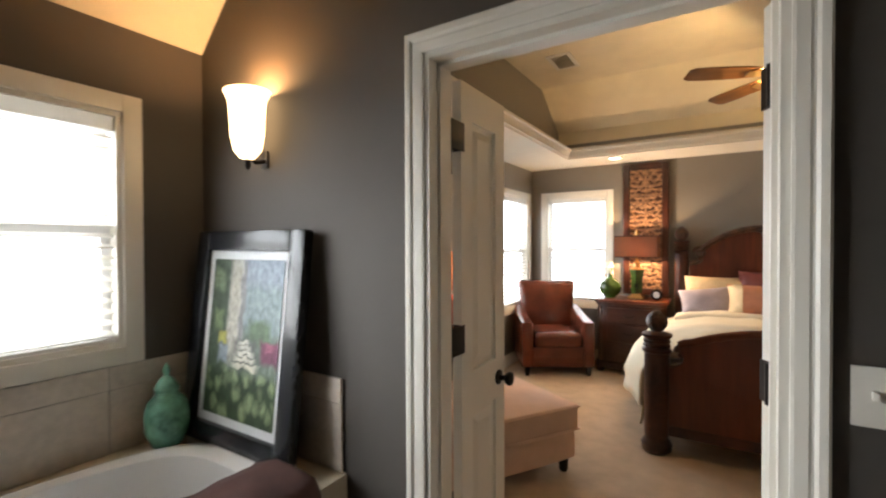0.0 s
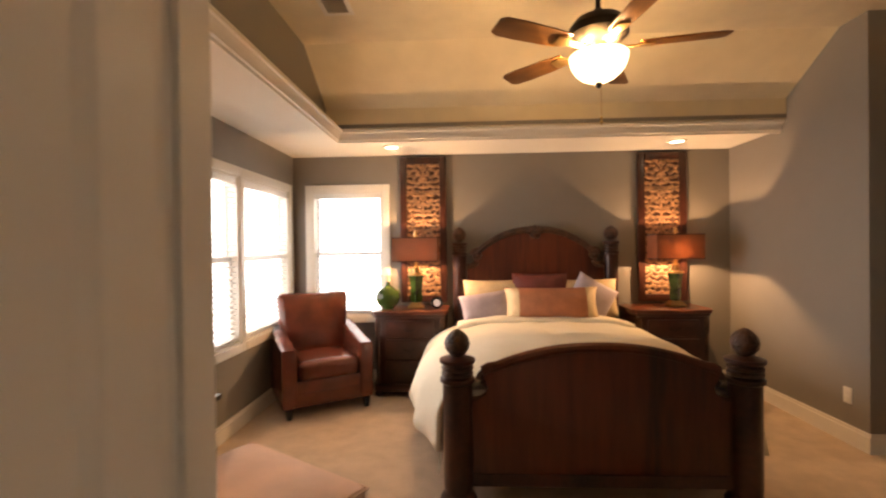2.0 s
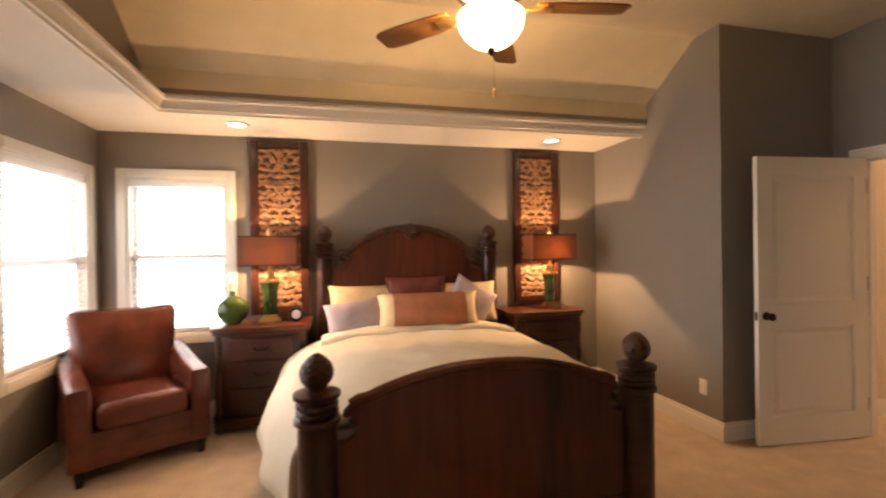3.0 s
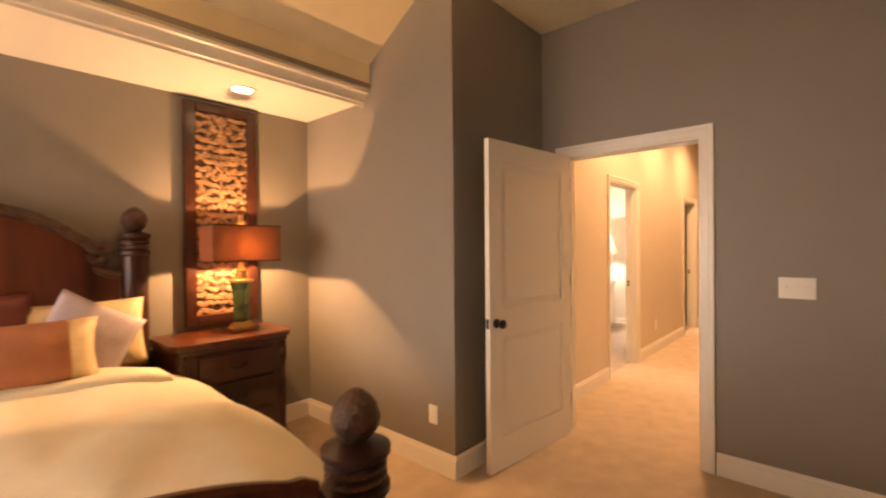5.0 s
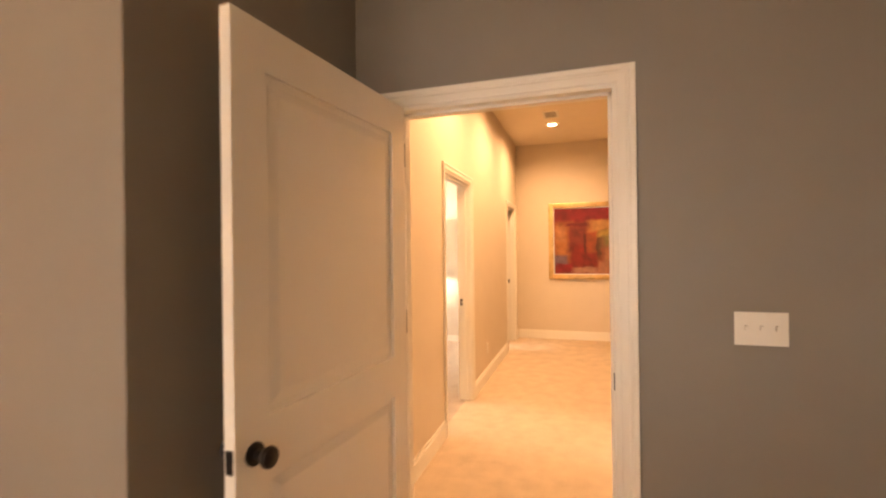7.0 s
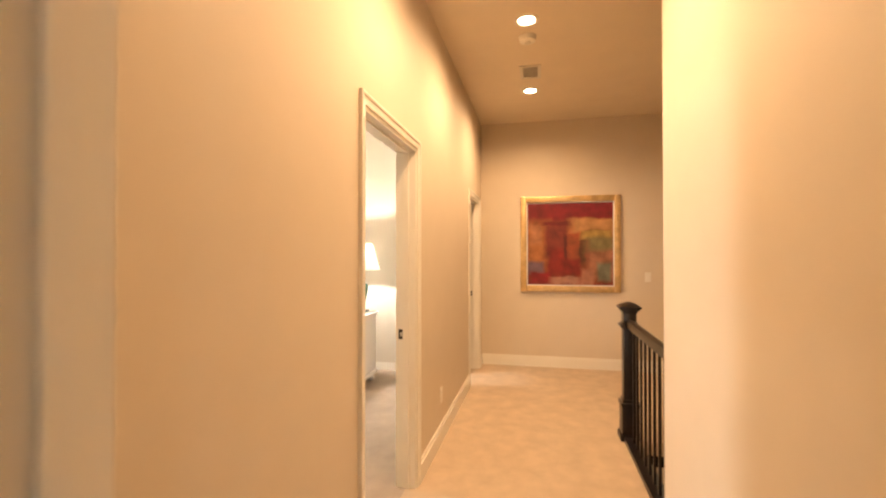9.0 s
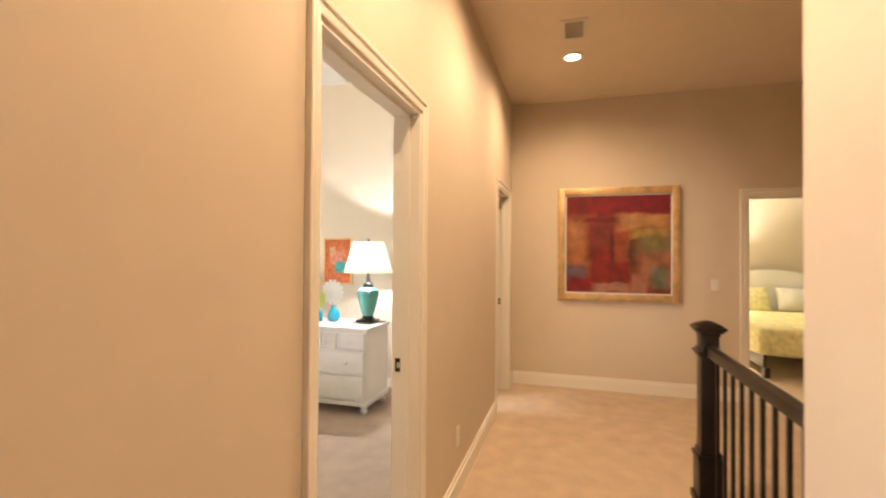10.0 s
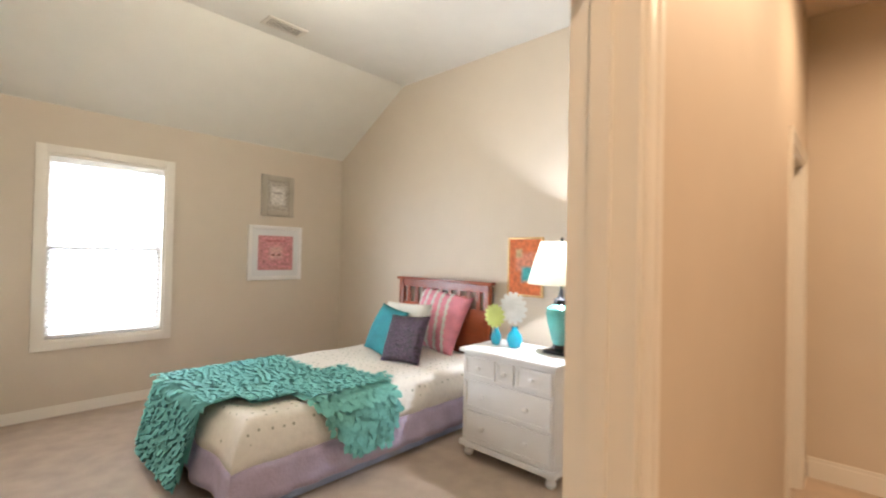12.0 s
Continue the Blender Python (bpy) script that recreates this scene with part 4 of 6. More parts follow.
def wall_panel(x0, x1):
    root = thing("wall_panel", "tall carved copper-toned wall panel in dark frame", "wall decor", pose(x0, 5.44, 0), "carved wall panels flanking the bed")
    w, z0, z1, f = x1 - x0, 0.86, 2.40, 0.072
    part("backing", B(f - 0.01, w - f + 0.01, -0.02, -0.004, z0 + f - 0.01, z1 - f + 0.01), BACKING, root)
    for b in ((0, f, z0, z1), (w - f, w, z0, z1), (f, w - f, z0, z0 + f), (f, w - f, z1 - f, z1)):
        part("frame_board", B(b[0], b[1], -0.05, -0.002, b[2], b[3], bevel=0.01), DARKWOOD, root)
    # pierced carving: mirrored leaf scrolls, in rows
    rng = random.Random(7)
    bm = bmesh.new()
    iw, ih, z = w - 2 * f, z1 - z0 - 2 * f, z0 + f
    rows = 27
    for r in range(rows):
        zc0 = zc = z + ih * (r + 0.5) / rows
        for k in range(5):
            u = iw / 2 * (k + 0.5 + rng.uniform(-0.15, 0.15)) / 5
            zc = zc0 + rng.uniform(-0.02, 0.02)
            ln, th = rng.uniform(0.026, 0.038), rng.uniform(0.014, 0.021)
            tilt = rng.uniform(-0.5, 0.5) + (0.4 if (r + k) % 2 else -0.4)
            for s in (-1, 1):
                cx = w / 2 + s * u
                n0 = len(bm.verts)
                ring, cap = [], []
                for q in range(9):
                    a = 2 * math.pi * q / 9
                    px, pz = ln * math.cos(a), th * (1 + 0.25 * math.cos(3 * a)) * math.sin(a)
                    X, Z = px * math.cos(tilt) - pz * math.sin(tilt), px * math.sin(tilt) + pz * math.cos(tilt)
                    lim = min(max(cx + s * X, f), w - f)
                    lz = min(max(zc + Z, z), z + ih)
                    ring.append(bm.verts.new((lim, -0.021, lz)))
                    cap.append(bm.verts.new((min(max(cx + s * X * 0.75, f), w - f), -0.036, min(max(zc + Z * 0.7, z), z + ih))))
                bm.faces.new(cap)
                for q in range(9):
                    bm.faces.new((ring[q], ring[(q + 1) % 9], cap[(q + 1) % 9], cap[q]))
        box(bm, w / 2 - 0.012, w / 2 + 0.012, -0.03, -0.02, zc0 - ih / rows / 2, zc0 + ih / rows / 2)
    part("carving", bm, FRET, root, "pierced copper-toned leaf carving", smooth=0)
    return root


wall_panel(-1.428, -0.935)
wall_panel(1.051, 1.545)

vase = thing("vase", "round green glazed jar with narrow neck on nightstand", "vase", pose(-1.53, 5.17, 0.83) @ Matrix.Diagonal((1.28, 1.28, 1.15, 1)))
part("body", lathe(bmesh.new(), [(0.045, 0), (0.05, 0.01), (0.085, 0.05), (0.10, 0.10), (0.085, 0.15), (0.045, 0.185), (0.022, 0.20), (0.018, 0.23), (0.026, 0.235)], 24), GREENG, vase)
part("stopper", lathe(bmesh.new(), [(0.018, 0.235), (0.022, 0.25), (0.02, 0.29), (0.006, 0.30)], 14), WHITESH, vase, "cream stopper")
clock = thing("alarm_clock", "small black alarm clock with pale round face", "clock", pose(-1.03, 5.12, 0.83))
k = lathe(bmesh.new(), [(0.055, -0.018), (0.06, -0.012), (0.06, 0.012), (0.055, 0.018)], 20)
bmesh.ops.transform(k, matrix=Matrix.Translation((0, 0, 0.062)) @ Matrix.Rotation(radians(90), 4, "X"), verts=k.verts[:])
part("case", k, BLACK, clock)
k = lathe(bmesh.new(), [(0.036, 0), (0.036, 0.003)], 20)
bmesh.ops.transform(k, matrix=Matrix.Translation((0, -0.019, 0.062)) @ Matrix.Rotation(radians(90), 4, "X"), verts=k.verts[:])
part("dial", k, MATBOARD, clock)

# armchair
chair = thing("armchair", "brown leather club armchair with nailed base", "armchair", pose(-1.955, 4.55, 0, 0, 0, 31) @ Matrix.Diagonal((1.06, 1.06, 1.04, 1)))
part("base", slab(bmesh.new(), -0.35, 0.35, -0.02, 0.66, 0.085, 0.31, 0.025, n=6), LEATHER, chair)
part("seat_cushion", slab(bmesh.new(), -0.245, 0.245, -0.06, 0.50, 0.30, 0.46, 0.05, 0.02), LEATHER, chair)
for s in (-1, 1):
    arm = bmesh.new()
    slab(arm, min(s * 0.25, s * 0.385), max(s * 0.25, s * 0.385), -0.04, 0.66, 0.085, 0.58, 0.035, 0.0, n=8)
    for v in arm.verts:
        v.co.z += 0.20 * max(0, v.co.y - 0.05) ** 1.2 * (v.co.z > 0.4)
    part("arm", arm, LEATHER, chair)
    for y in (0.0, 0.60):
        leg = bmesh.new()
        vs = [leg.verts.new((s * 0.32 + a * q, y + b * q, z)) for z, q in ((0, 0.018), (0.09, 0.028)) for a, b in ((-1, -1), (1, -1), (1, 1), (-1, 1))]
        leg.faces.new(vs[:4]), leg.faces.new(vs[4:])
        for q in range(4):
            leg.faces.new((vs[q], vs[(q + 1) % 4], vs[4 + (q + 1) % 4], vs[4 + q]))
        part("leg", leg, BLACK, chair, "dark tapered leg")
back = slab(bmesh.new(), -0.30, 0.30, 0.44, 0.64, 0.30, 0.96, 0.05, 0.0, n=10)
for v in back.verts:
    t = (v.co.z - 0.3) / 0.66
    v.co.y += 0.09 * t - 0.05 * (1 - (v.co.x / 0.3) ** 2) * (v.co.y < 0.54) * math.sin(min(1, max(0, t)) * math.pi)
    v.co.x *= 0.90 + 0.20 * t
    v.co.z += 0.015 * t * (v.co.x / 0.3) ** 2
part("backrest", back, LEATHER, chair)
part("welt", tube(bmesh.new(), [(-0.35, -0.025, 0.20), (0.35, -0.025, 0.20)], 0.006, 6), LEATHER, chair)

# ottoman
A, Bc = Vector((-1.18, 2.57, 0)), Vector((-1.885, 2.995, 0))
yaw = math.degrees(math.atan2(Bc.y - A.y, Bc.x - A.x)) + 180
L = (Bc - A).length
otto = thing("ottoman", "large blush upholstered ottoman with welted cushion top", "ottoman", Matrix.Translation(Bc) @ pose(0, 0, 0, 0, 0, yaw))
part("base", slab(bmesh.new(), 0.015, L - 0.015, -L - 0.1, -0.015, 0.09, 0.27, 0.02, n=4), OTTO, otto)
part("cushion", slab(bmesh.new(), 0, L, -L - 0.115, 0, 0.27, 0.445, 0.03, 0.02, n=10), OTTO, otto)
for z in (0.285, 0.425):
    part("welt", tube(bmesh.new(), [(0.0, 0.0, z), (L, 0, z), (L, -L - 0.115, z), (0, -L - 0.115, z), (0, 0, z)], 0.006, 6), OTTO, otto)
for x in (0.07, L - 0.07):
    for y in (-0.07, -L - 0.04):
        part("leg", lathe(bmesh.new(), [(0.022, 0), (0.03, 0.02), (0.032, 0.092)], 12, (x, y)), BLACK, otto, "dark turned leg")

# side console by the windows
tab = thing("console_table", "dark wood side table with curved legs by the windows", "table", pose(-2.28, 2.62, 0))
part("top", B(-0.25, 0.25, -0.62, 0.34, 0.672, 0.70, bevel=0.006), IRON, tab)
part("apron", B(-0.21, 0.21, -0.58, 0.30, 0.60, 0.672), IRON, tab)
for x in (-0.19, 0.19):
    for y in (-0.55, 0.26):
        part("leg", tube(bmesh.new(), [(x, y + math.copysign(0.05 * math.sin(q * 1.5), y), 0.62 * (1 - q)) for q in [k / 10 for k in range(11)]], [0.03 - 0.012 * q / 10 for q in range(11)], 10), IRON, tab, "curved leg")
tl = thing("table_lamp", "lit lamp with red ceramic base and coral shade", "lamp", pose(-2.33, 2.70, 0.70))
part("base", lathe(bmesh.new(), [(0.15, 0), (0.15, 0.025), (0.125, 0.04), (0.135, 0.10), (0.148, 0.22), (0.142, 0.33), (0.10, 0.37), (0.012, 0.40), (0.012, 0.52)], 24), REDCER, tl)
sh = bmesh.new()
sq = [(0.225, 0.42), (0.205, 0.48), (0.175, 0.56), (0.155, 0.64), (0.145, 0.70)]
rings = [[sh.verts.new((r * x, r * y, z)) for x, y in ((-1, -1), (1, -1), (1, 1), (-1, 1))] for r, z in sq]
for a, b in zip(rings, rings[1:]):
    for q in range(4):
        sh.faces.new((a[q], a[(q + 1) % 4], b[(q + 1) % 4], b[q]))
part("shade", sh, CORALSH, tl, "flared coral silk shade")
lamp("lamp_bulb", "POINT", (-2.33, 2.70, 1.27), 12, AMBER, 0.035)

# ceiling fan
FX, FY = -0.05, 3.04
fan = thing("ceiling_fan", "five-blade wooden ceiling fan with lit glass bowl", "ceiling fan", pose(FX, FY, 0))
part("canopy", lathe(bmesh.new(), [(0.02, 2.94), (0.05, 2.96), (0.07, 3.0), (0.072, 3.02)], 20), BRONZE, fan)
part("downrod", tube(bmesh.new(), [(0, 0, 2.66), (0, 0, 2.96)], 0.013, 10), BRONZE, fan)
part("motor", lathe(bmesh.new(), [(0.05, 2.485), (0.11, 2.495), (0.15, 2.53), (0.15, 2.57), (0.12, 2.61), (0.05, 2.64), (0.02, 2.67)], 28), BRONZE, fan)
part("fitter", lathe(bmesh.new(), [(0.02, 2.34), (0.02, 2.44), (0.035, 2.46), (0.05, 2.49)], 24), BRASS, fan)
bowl = [(0.012, 2.292), (0.05, 2.299), (0.088, 2.318), (0.118, 2.346), (0.138, 2.38), (0.147, 2.42), (0.146, 2.428)]
gbm = lathe(bmesh.new(), bowl, 28)
gbm.faces.ensure_lookup_table()
bmesh.ops.delete(gbm, geom=[gbm.faces[-1]], context="FACES_ONLY")
part("glass_bowl", gbm, BOWL, fan, "lit frosted glass bowl")
part("bowl_finial", lathe(bmesh.new(), [(0.004, 2.262), (0.014, 2.272), (0.018, 2.285), (0.01, 2.296)], 12), BRONZE, fan)
part("pull_chain", tube(bmesh.new(), [(0.012, 0, 2.10), (0.012, 0, 2.28)], 0.0015, 6), BRASS, fan)
part("chain_bob", lathe(bmesh.new(), [(0.003, 2.075), (0.009, 2.085), (0.003, 2.10), (0.009, 2.11), (0.003, 2.12)], 10, (0.012, 0)), BRASS, fan)
BL = bmesh.new()
out = [(0.20, -0.05), (0.30, -0.06), (0.48, -0.066), (0.58, -0.064), (0.61, -0.045), (0.61, 0.045), (0.58, 0.064), (0.48, 0.066), (0.30, 0.06), (0.20, 0.05)]
prism(BL, out, "z", -0.004, 0.004, bevel=0.002)
IR = bmesh.new()
prism(IR, [(0.10, -0.02), (0.17, -0.012), (0.22, -0.04), (0.27, -0.03), (0.27, 0.03), (0.22, 0.04), (0.17, 0.012), (0.10, 0.02)], "z", -0.014, -0.006, bevel=0.002)
blade = part("blade", BL, BLADE, fan)
iron = part("blade_iron", IR, BRASS, blade)
for k in range(5):
    ang = -10 + 72 * k
    if k:
        ob, ir = new("blade", blade.data), new("blade_iron", iron.data)
        ob.parent, ir.parent = fan, ob
    else:
        ob = blade
    ob.matrix_basis = pose(0, 0, 2.475, 0, 0, ang) @ pose(0, 0, 0, 11, 0, 0)


def vent(x, y, z, w, d, yaw, label):
    root = thing("ceiling_vent", label, "vent", pose(x, y, z, 0, 0, yaw))
    bm = bmesh.new()
    for b in ((-w, w, -d, -d + 0.03), (-w, w, d - 0.03, d), (-w, -w + 0.03, -d + 0.03, d - 0.03), (w - 0.03, w, -d + 0.03, d - 0.03)):
        box(bm, *b, -0.01, -0.001)
    part("frame", bm, VENTM, root, smooth=0)
    part("backing", B(-w + 0.02, w - 0.02, -d + 0.02, d - 0.02, -0.004, -0.002), DARK, root)
    n = int((2 * d - 0.06) / 0.016)
    for i in range(n):
        y0 = -d + 0.03 + (2 * d - 0.06) * (i + 0.5) / n
        s = bmesh.new()
        vs = [s.verts.new(p) for p in ((-w + 0.03, y0 - 0.003, -0.011), (w - 0.03, y0 - 0.003, -0.011), (w - 0.03, y0 + 0.002, -0.006), (-w + 0.03, y0 + 0.002, -0.006))]
        s.faces.new(vs)
        e = bmesh.ops.extrude_face_region(s, geom=s.faces[:])
        for v in e["geom"]:
            if isinstance(v, bmesh.types.BMVert):
                v.co.z += 0.0015
        part("slat", s, VENTM, root, smooth=0)
    return root


vent(-1.57, 3.49, ZC, 0.10, 0.165, 0, "white ceiling air vent in the tray ceiling")
vent(6.94, 3.25, 3.10, 0.15, 0.095, 0, "white hall ceiling air vent")
vent(6.43, 7.2, 3.33, 0.17, 0.085, 0, "white ceiling air vent in the second bedroom")


def can_light(x, y, z, power, spot=115, colour=WARM, blend=0.7):
    root = thing("recessed_light", "lit round recessed ceiling light with white trim", "ceiling light", pose(x, y, z), "recessed ceiling lights")
    bm = bmesh.new()
    rings = [[bm.verts.new((r * math.cos(a), r * math.sin(a), h)) for a in [2 * math.pi * i / 28 for i in range(28)]] for r, h in ((0.09, -0.001), (0.09, -0.007), (0.068, -0.009), (0.062, -0.003))]
    for a, b in zip(rings, rings[1:]):
        for i in range(28):
            bm.faces.new((a[i], a[(i + 1) % 28], b[(i + 1) % 28], b[i]))
    part("trim_ring", bm, PLASTIC, root)
    part("lamp_face", lathe(bmesh.new(), [(0.061, -0.004), (0.06, -0.003)], 24), CAN, root, "lit lamp face")
    lamp("can_light", "SPOT", (x, y, z - 0.02), power, colour, 0.05, (x, y, 0), spot, blend)
    return root


can_light(-1.45, 5.03, 2.43, 11)
can_light(1.29, 5.05, 2.43, 11)
for x in (4.62, 6.01, 7.42):
    can_light(x, 3.26, 3.10, 116, 166, (1.0, 0.71, 0.44), 0.8)
for dx in (-0.085, 0.085):
    lamp("fan_bulb", "POINT", (FX + dx, FY, 2.405), 38, (1.0, 0.70, 0.36), 0.03)


def switch_plate(m, gangs, label):
    root = thing("light_switch", label, "light switch", m)
    w = 0.035 + 0.023 * (gangs - 1) * 1.0
    part("plate", B(-w, w, -0.006, 0, -0.058, 0.058, bevel=0.003), PLASTIC, root)
    for g in range(gangs):
        x = (g - (gangs - 1) / 2) * 0.046
        part("toggle", B(x - 0.005, x + 0.005, -0.018, -0.005, -0.004, 0.012, bevel=0.002), PLASTIC, root)
    return root


switch_plate(pose(3.07, 2.308, 1.147, 0, 0, -90), 3, "white triple light switch on the grey wall")
switch_plate(pose(-0.165, 0.86, 1.175), 1, "white light switch on the dark bathroom wall")
switch_plate(pose(8.53, 1.895, 1.14, 0, 0, -90), 1, "cream light switch on the beige hall wall")
outlet = thing("wall_outlet", "white wall outlet low on the grey wall", "outlet", pose(2.0, 4.03, 0.345, 0, 0, -90))
part("plate", B(-0.035, 0.035, -0.006, 0, -0.058, 0.058, bevel=0.003), PLASTIC, outlet)
for z in (-0.022, 0.022):
    part("socket", B(-0.016, 0.016, -0.009, -0.005, z - 0.014, z + 0.014, bevel=0.004), PLASTIC, outlet)
outlet2 = copy_thing(outlet, pose(6.1, 3.91, 0.345))
outlet2["label"] = "cream wall outlet low on the hall wall"

# ---- bathroom ----
structure("tub_deck", prism(prism(prism(bmesh.new(), [(-2.425, -1.3), (-1.53, -1.3), (-1.53, -1.12), (-2.425, -1.12)], "z", 0.0, 0.655), [(-2.425, -1.12), (-2.315, -1.12), (-2.315, 0.72), (-2.425, 0.72)], "z", 0.0, 0.655), [(-2.425, 0.72), (-1.53, 0.72), (-1.53, 0.86), (-2.425, 0.86)], "z", 0.0, 0.655), DECK, "cream stone tub surround", "tub deck")
structure("tub_front", B(-1.62, -1.53, -1.12, 0.72, 0, 0.655), DECK, "cream tub front panel", "tub deck")
bath = thing("bathtub", "white acrylic bathtub set in a cream deck", "bathtub")
TUB_RINGS = ((1.06, 0.657), (1.05, 0.675), (1.0, 0.68), (0.96, 0.66), (0.93, 0.5), (0.84, 0.28), (0.70, 0.22), (0.05, 0.21))
for piece, levels in (("rim", TUB_RINGS[:4]), ("basin", TUB_RINGS[3:])):
    t = bmesh.new()
    rings = [[t.verts.new((-1.955 + 0.37 * f * abs(math.cos(a)) ** 0.6 * math.copysign(1, math.cos(a)), -0.2 + 0.89 * f * abs(math.sin(a)) ** 0.6 * math.copysign(1, math.sin(a)), z)) for a in [2 * math.pi * i / 56 + 0.02 for i in range(56)]] for f, z in levels]
    for a, b in zip(rings, rings[1:]):
        for i in range(56):
            t.faces.new((a[i], a[(i + 1) % 56], b[(i + 1) % 56], b[i]))
    if piece == "basin":
        t.faces.new(rings[-1])
    part(piece, t, TUB, bath, smooth=60)

splash = thing("tile_backsplash", "beige stone tiles around the bathtub", "tile", kind="structure")
for y0, y1 in ((0.48, 0.848), (0.108, 0.476), (-0.264, 0.104), (-0.636, -0.268), (-1.0, -0.64)):
    part("tile", B(-2.423, -2.413, y0, y1, 0.657, 0.90, bevel=0.002), TILE, splash)
    part("border_tile", B(-2.423, -2.411, y0, y1, 0.903, 0.992, bevel=0.002), TILE, splash)
for x0, x1 in ((-2.411, -2.12), (-2.117, -1.82), (-1.817, -1.547)):
    part("tile", B(x0, x1, 0.848, 0.858, 0.657, 0.90, bevel=0.002), TILE, splash)
    part("border_tile", B(x0, x1, 0.846, 0.858, 0.903, 0.99, bevel=0.002), TILE, splash)

GARDEN = art("garden_print", (0.13, 0.17, 0.14), [
    (0.72, 0.88, 0.42, 0.16, (0.27, 0.32, 0.38)), (0.78, 0.70, 0.34, 0.14, (0.23, 0.29, 0.30)), (0.12, 0.62, 0.16, 0.42, (0.05, 0.08, 0.045)), (0.10, 0.86, 0.07, 0.07, (0.16, 0.22, 0.13)), (0.14, 0.60, 0.06, 0.06, (0.15, 0.21, 0.10)),
    (0.36, 0.70, 0.085, 0.32, (0.44, 0.41, 0.35)), (0.47, 0.74, 0.03, 0.26, (0.24, 0.24, 0.24)), (0.74, 0.54, 0.14, 0.08, (0.10, 0.15, 0.09)), (0.90, 0.44, 0.13, 0.07, (0.16, 0.04, 0.08)), (0.88, 0.48, 0.05, 0.03, (0.32, 0.10, 0.16)),
    (0.56, 0.40, 0.15, 0.10, (0.10, 0.11, 0.10)), (0.53, 0.48, 0.07, 0.014, (0.50, 0.48, 0.42)), (0.54, 0.445, 0.09, 0.014, (0.50, 0.48, 0.42)), (0.55, 0.41, 0.11, 0.014, (0.60, 0.58, 0.50)), (0.56, 0.372, 0.13, 0.014, (0.58, 0.55, 0.46)), (0.57, 0.332, 0.16, 0.014, (0.58, 0.54, 0.44)),
    (0.22, 0.50, 0.06, 0.035, (0.38, 0.36, 0.08)), (0.24, 0.40, 0.06, 0.06, (0.22, 0.26, 0.30))], wobble=0.11, grain=9, leaves=(0.30, 9.0, (0.24, 0.31, 0.16), (0.02, 0.045, 0.015)))


def picture(name, m, w, h, f, depth, frame_mat, sheet_mat, label, board=0.0, category="picture"):
    root = thing(name, label, category, m)
    for b in ((0, f, 0, h), (w - f, w, 0, h), (f, w - f, 0, f), (f, w - f, h - f, h)):
        part("frame_board", B(b[0], b[1], -depth, 0, b[2], b[3], bevel=min(0.012, f / 4)), frame_mat, root)
    if board:
        part("mat_board", B(f, w - f, -depth * 0.5, -depth * 0.35, f, h - f), MATBOARD, root)
    sheet("print", w - 2 * f - 2 * board, h - 2 * f - 2 * board, sheet_mat, root, (f + board, -depth * 0.5 - 0.003, f + board))
    return root


picture("framed_picture", pose(-2.356, 0.755, 0.662, -6.0, 0, 0), 0.686, 0.862, 0.082, 0.045, BLACK, GARDEN, "black framed garden path print leaning on the tiled wall", 0.035)
jar = thing("ginger_jar", "crackled jade green lidded jar on the tub deck", "jar", pose(-2.305, 0.635, 0.655) @ Matrix.Diagonal((0.92, 0.92, 1.08, 1)))
part("body", lathe(bmesh.new(), [(0.045, 0), (0.06, 0.01), (0.085, 0.06), (0.088, 0.12), (0.075, 0.17), (0.045, 0.20), (0.04, 0.21)], 24), JADE, jar)
part("lid", lathe(bmesh.new(), [(0.048, 0.205), (0.05, 0.22), (0.03, 0.25), (0.012, 0.265), (0.016, 0.28), (0.012, 0.295), (0.003, 0.31)], 18), JADE, jar, "domed lid with knob")
tw = bmesh.new()
rows = []
path = [(-1.90, 0.52), (-1.83, 0.66), (-1.72, 0.702), (-1.63, 0.70), (-1.54, 0.692), (-1.512, 0.66), (-1.505, 0.52), (-1.505, 0.30)]
for j, (x, z) in enumerate(path):
    rows.append([tw.verts.new((x - 0.006 * math.sin(i * 0.5 + j), 0.38 + 0.33 * i / 16, z + 0.004 * math.sin(i * 0.8 + j * 0.6))) for i in range(17)])
for a, b in zip(rows, rows[1:]):
    for i in range(16):
        tw.faces.new((a[i], a[i + 1], b[i + 1], b[i]))
towel = single("towel", tw, TOWEL, "brown bath towel draped over the tub edge", "towel", smooth=180)
md = towel.modifiers.new("thick", "SOLIDIFY")
md.thickness, md.offset = 0.016, 1
sc = thing("wall_sconce", "lit bell-shaped alabaster glass wall sconce", "wall lamp", pose(-1.965, 0.86, -0.02))
glass = bmesh.new()
prof = [(0.012, 1.815), (0.03, 1.82), (0.056, 1.85), (0.068, 1.91), (0.072, 1.99), (0.077, 2.04), (0.095, 2.075)]
rings = [[glass.verts.new((r * math.cos(a), -0.085 + r * 0.85 * math.sin(a), z)) for a in [2 * math.pi * i / 28 for i in range(28)]] for r, z in prof]
for a, b in zip(rings, rings[1:]):
    for i in range(28):
        glass.faces.new((a[i], a[(i + 1) % 28], b[(i + 1) % 28], b[i]))
part("glass_shade", glass, SCONCE, sc, "lit alabaster glass")
part("finial", lathe(bmesh.new(), [(0.004, 1.775), (0.012, 1.79), (0.01, 1.81), (0.02, 1.83), (0.026, 1.85)], 12, (0, -0.085)), BRONZE, sc)
part("arm", tube(bmesh.new(), [(0, -0.085, 1.84), (0, -0.05, 1.81), (0, -0.004, 1.82)], 0.01, 8), BRONZE, sc)
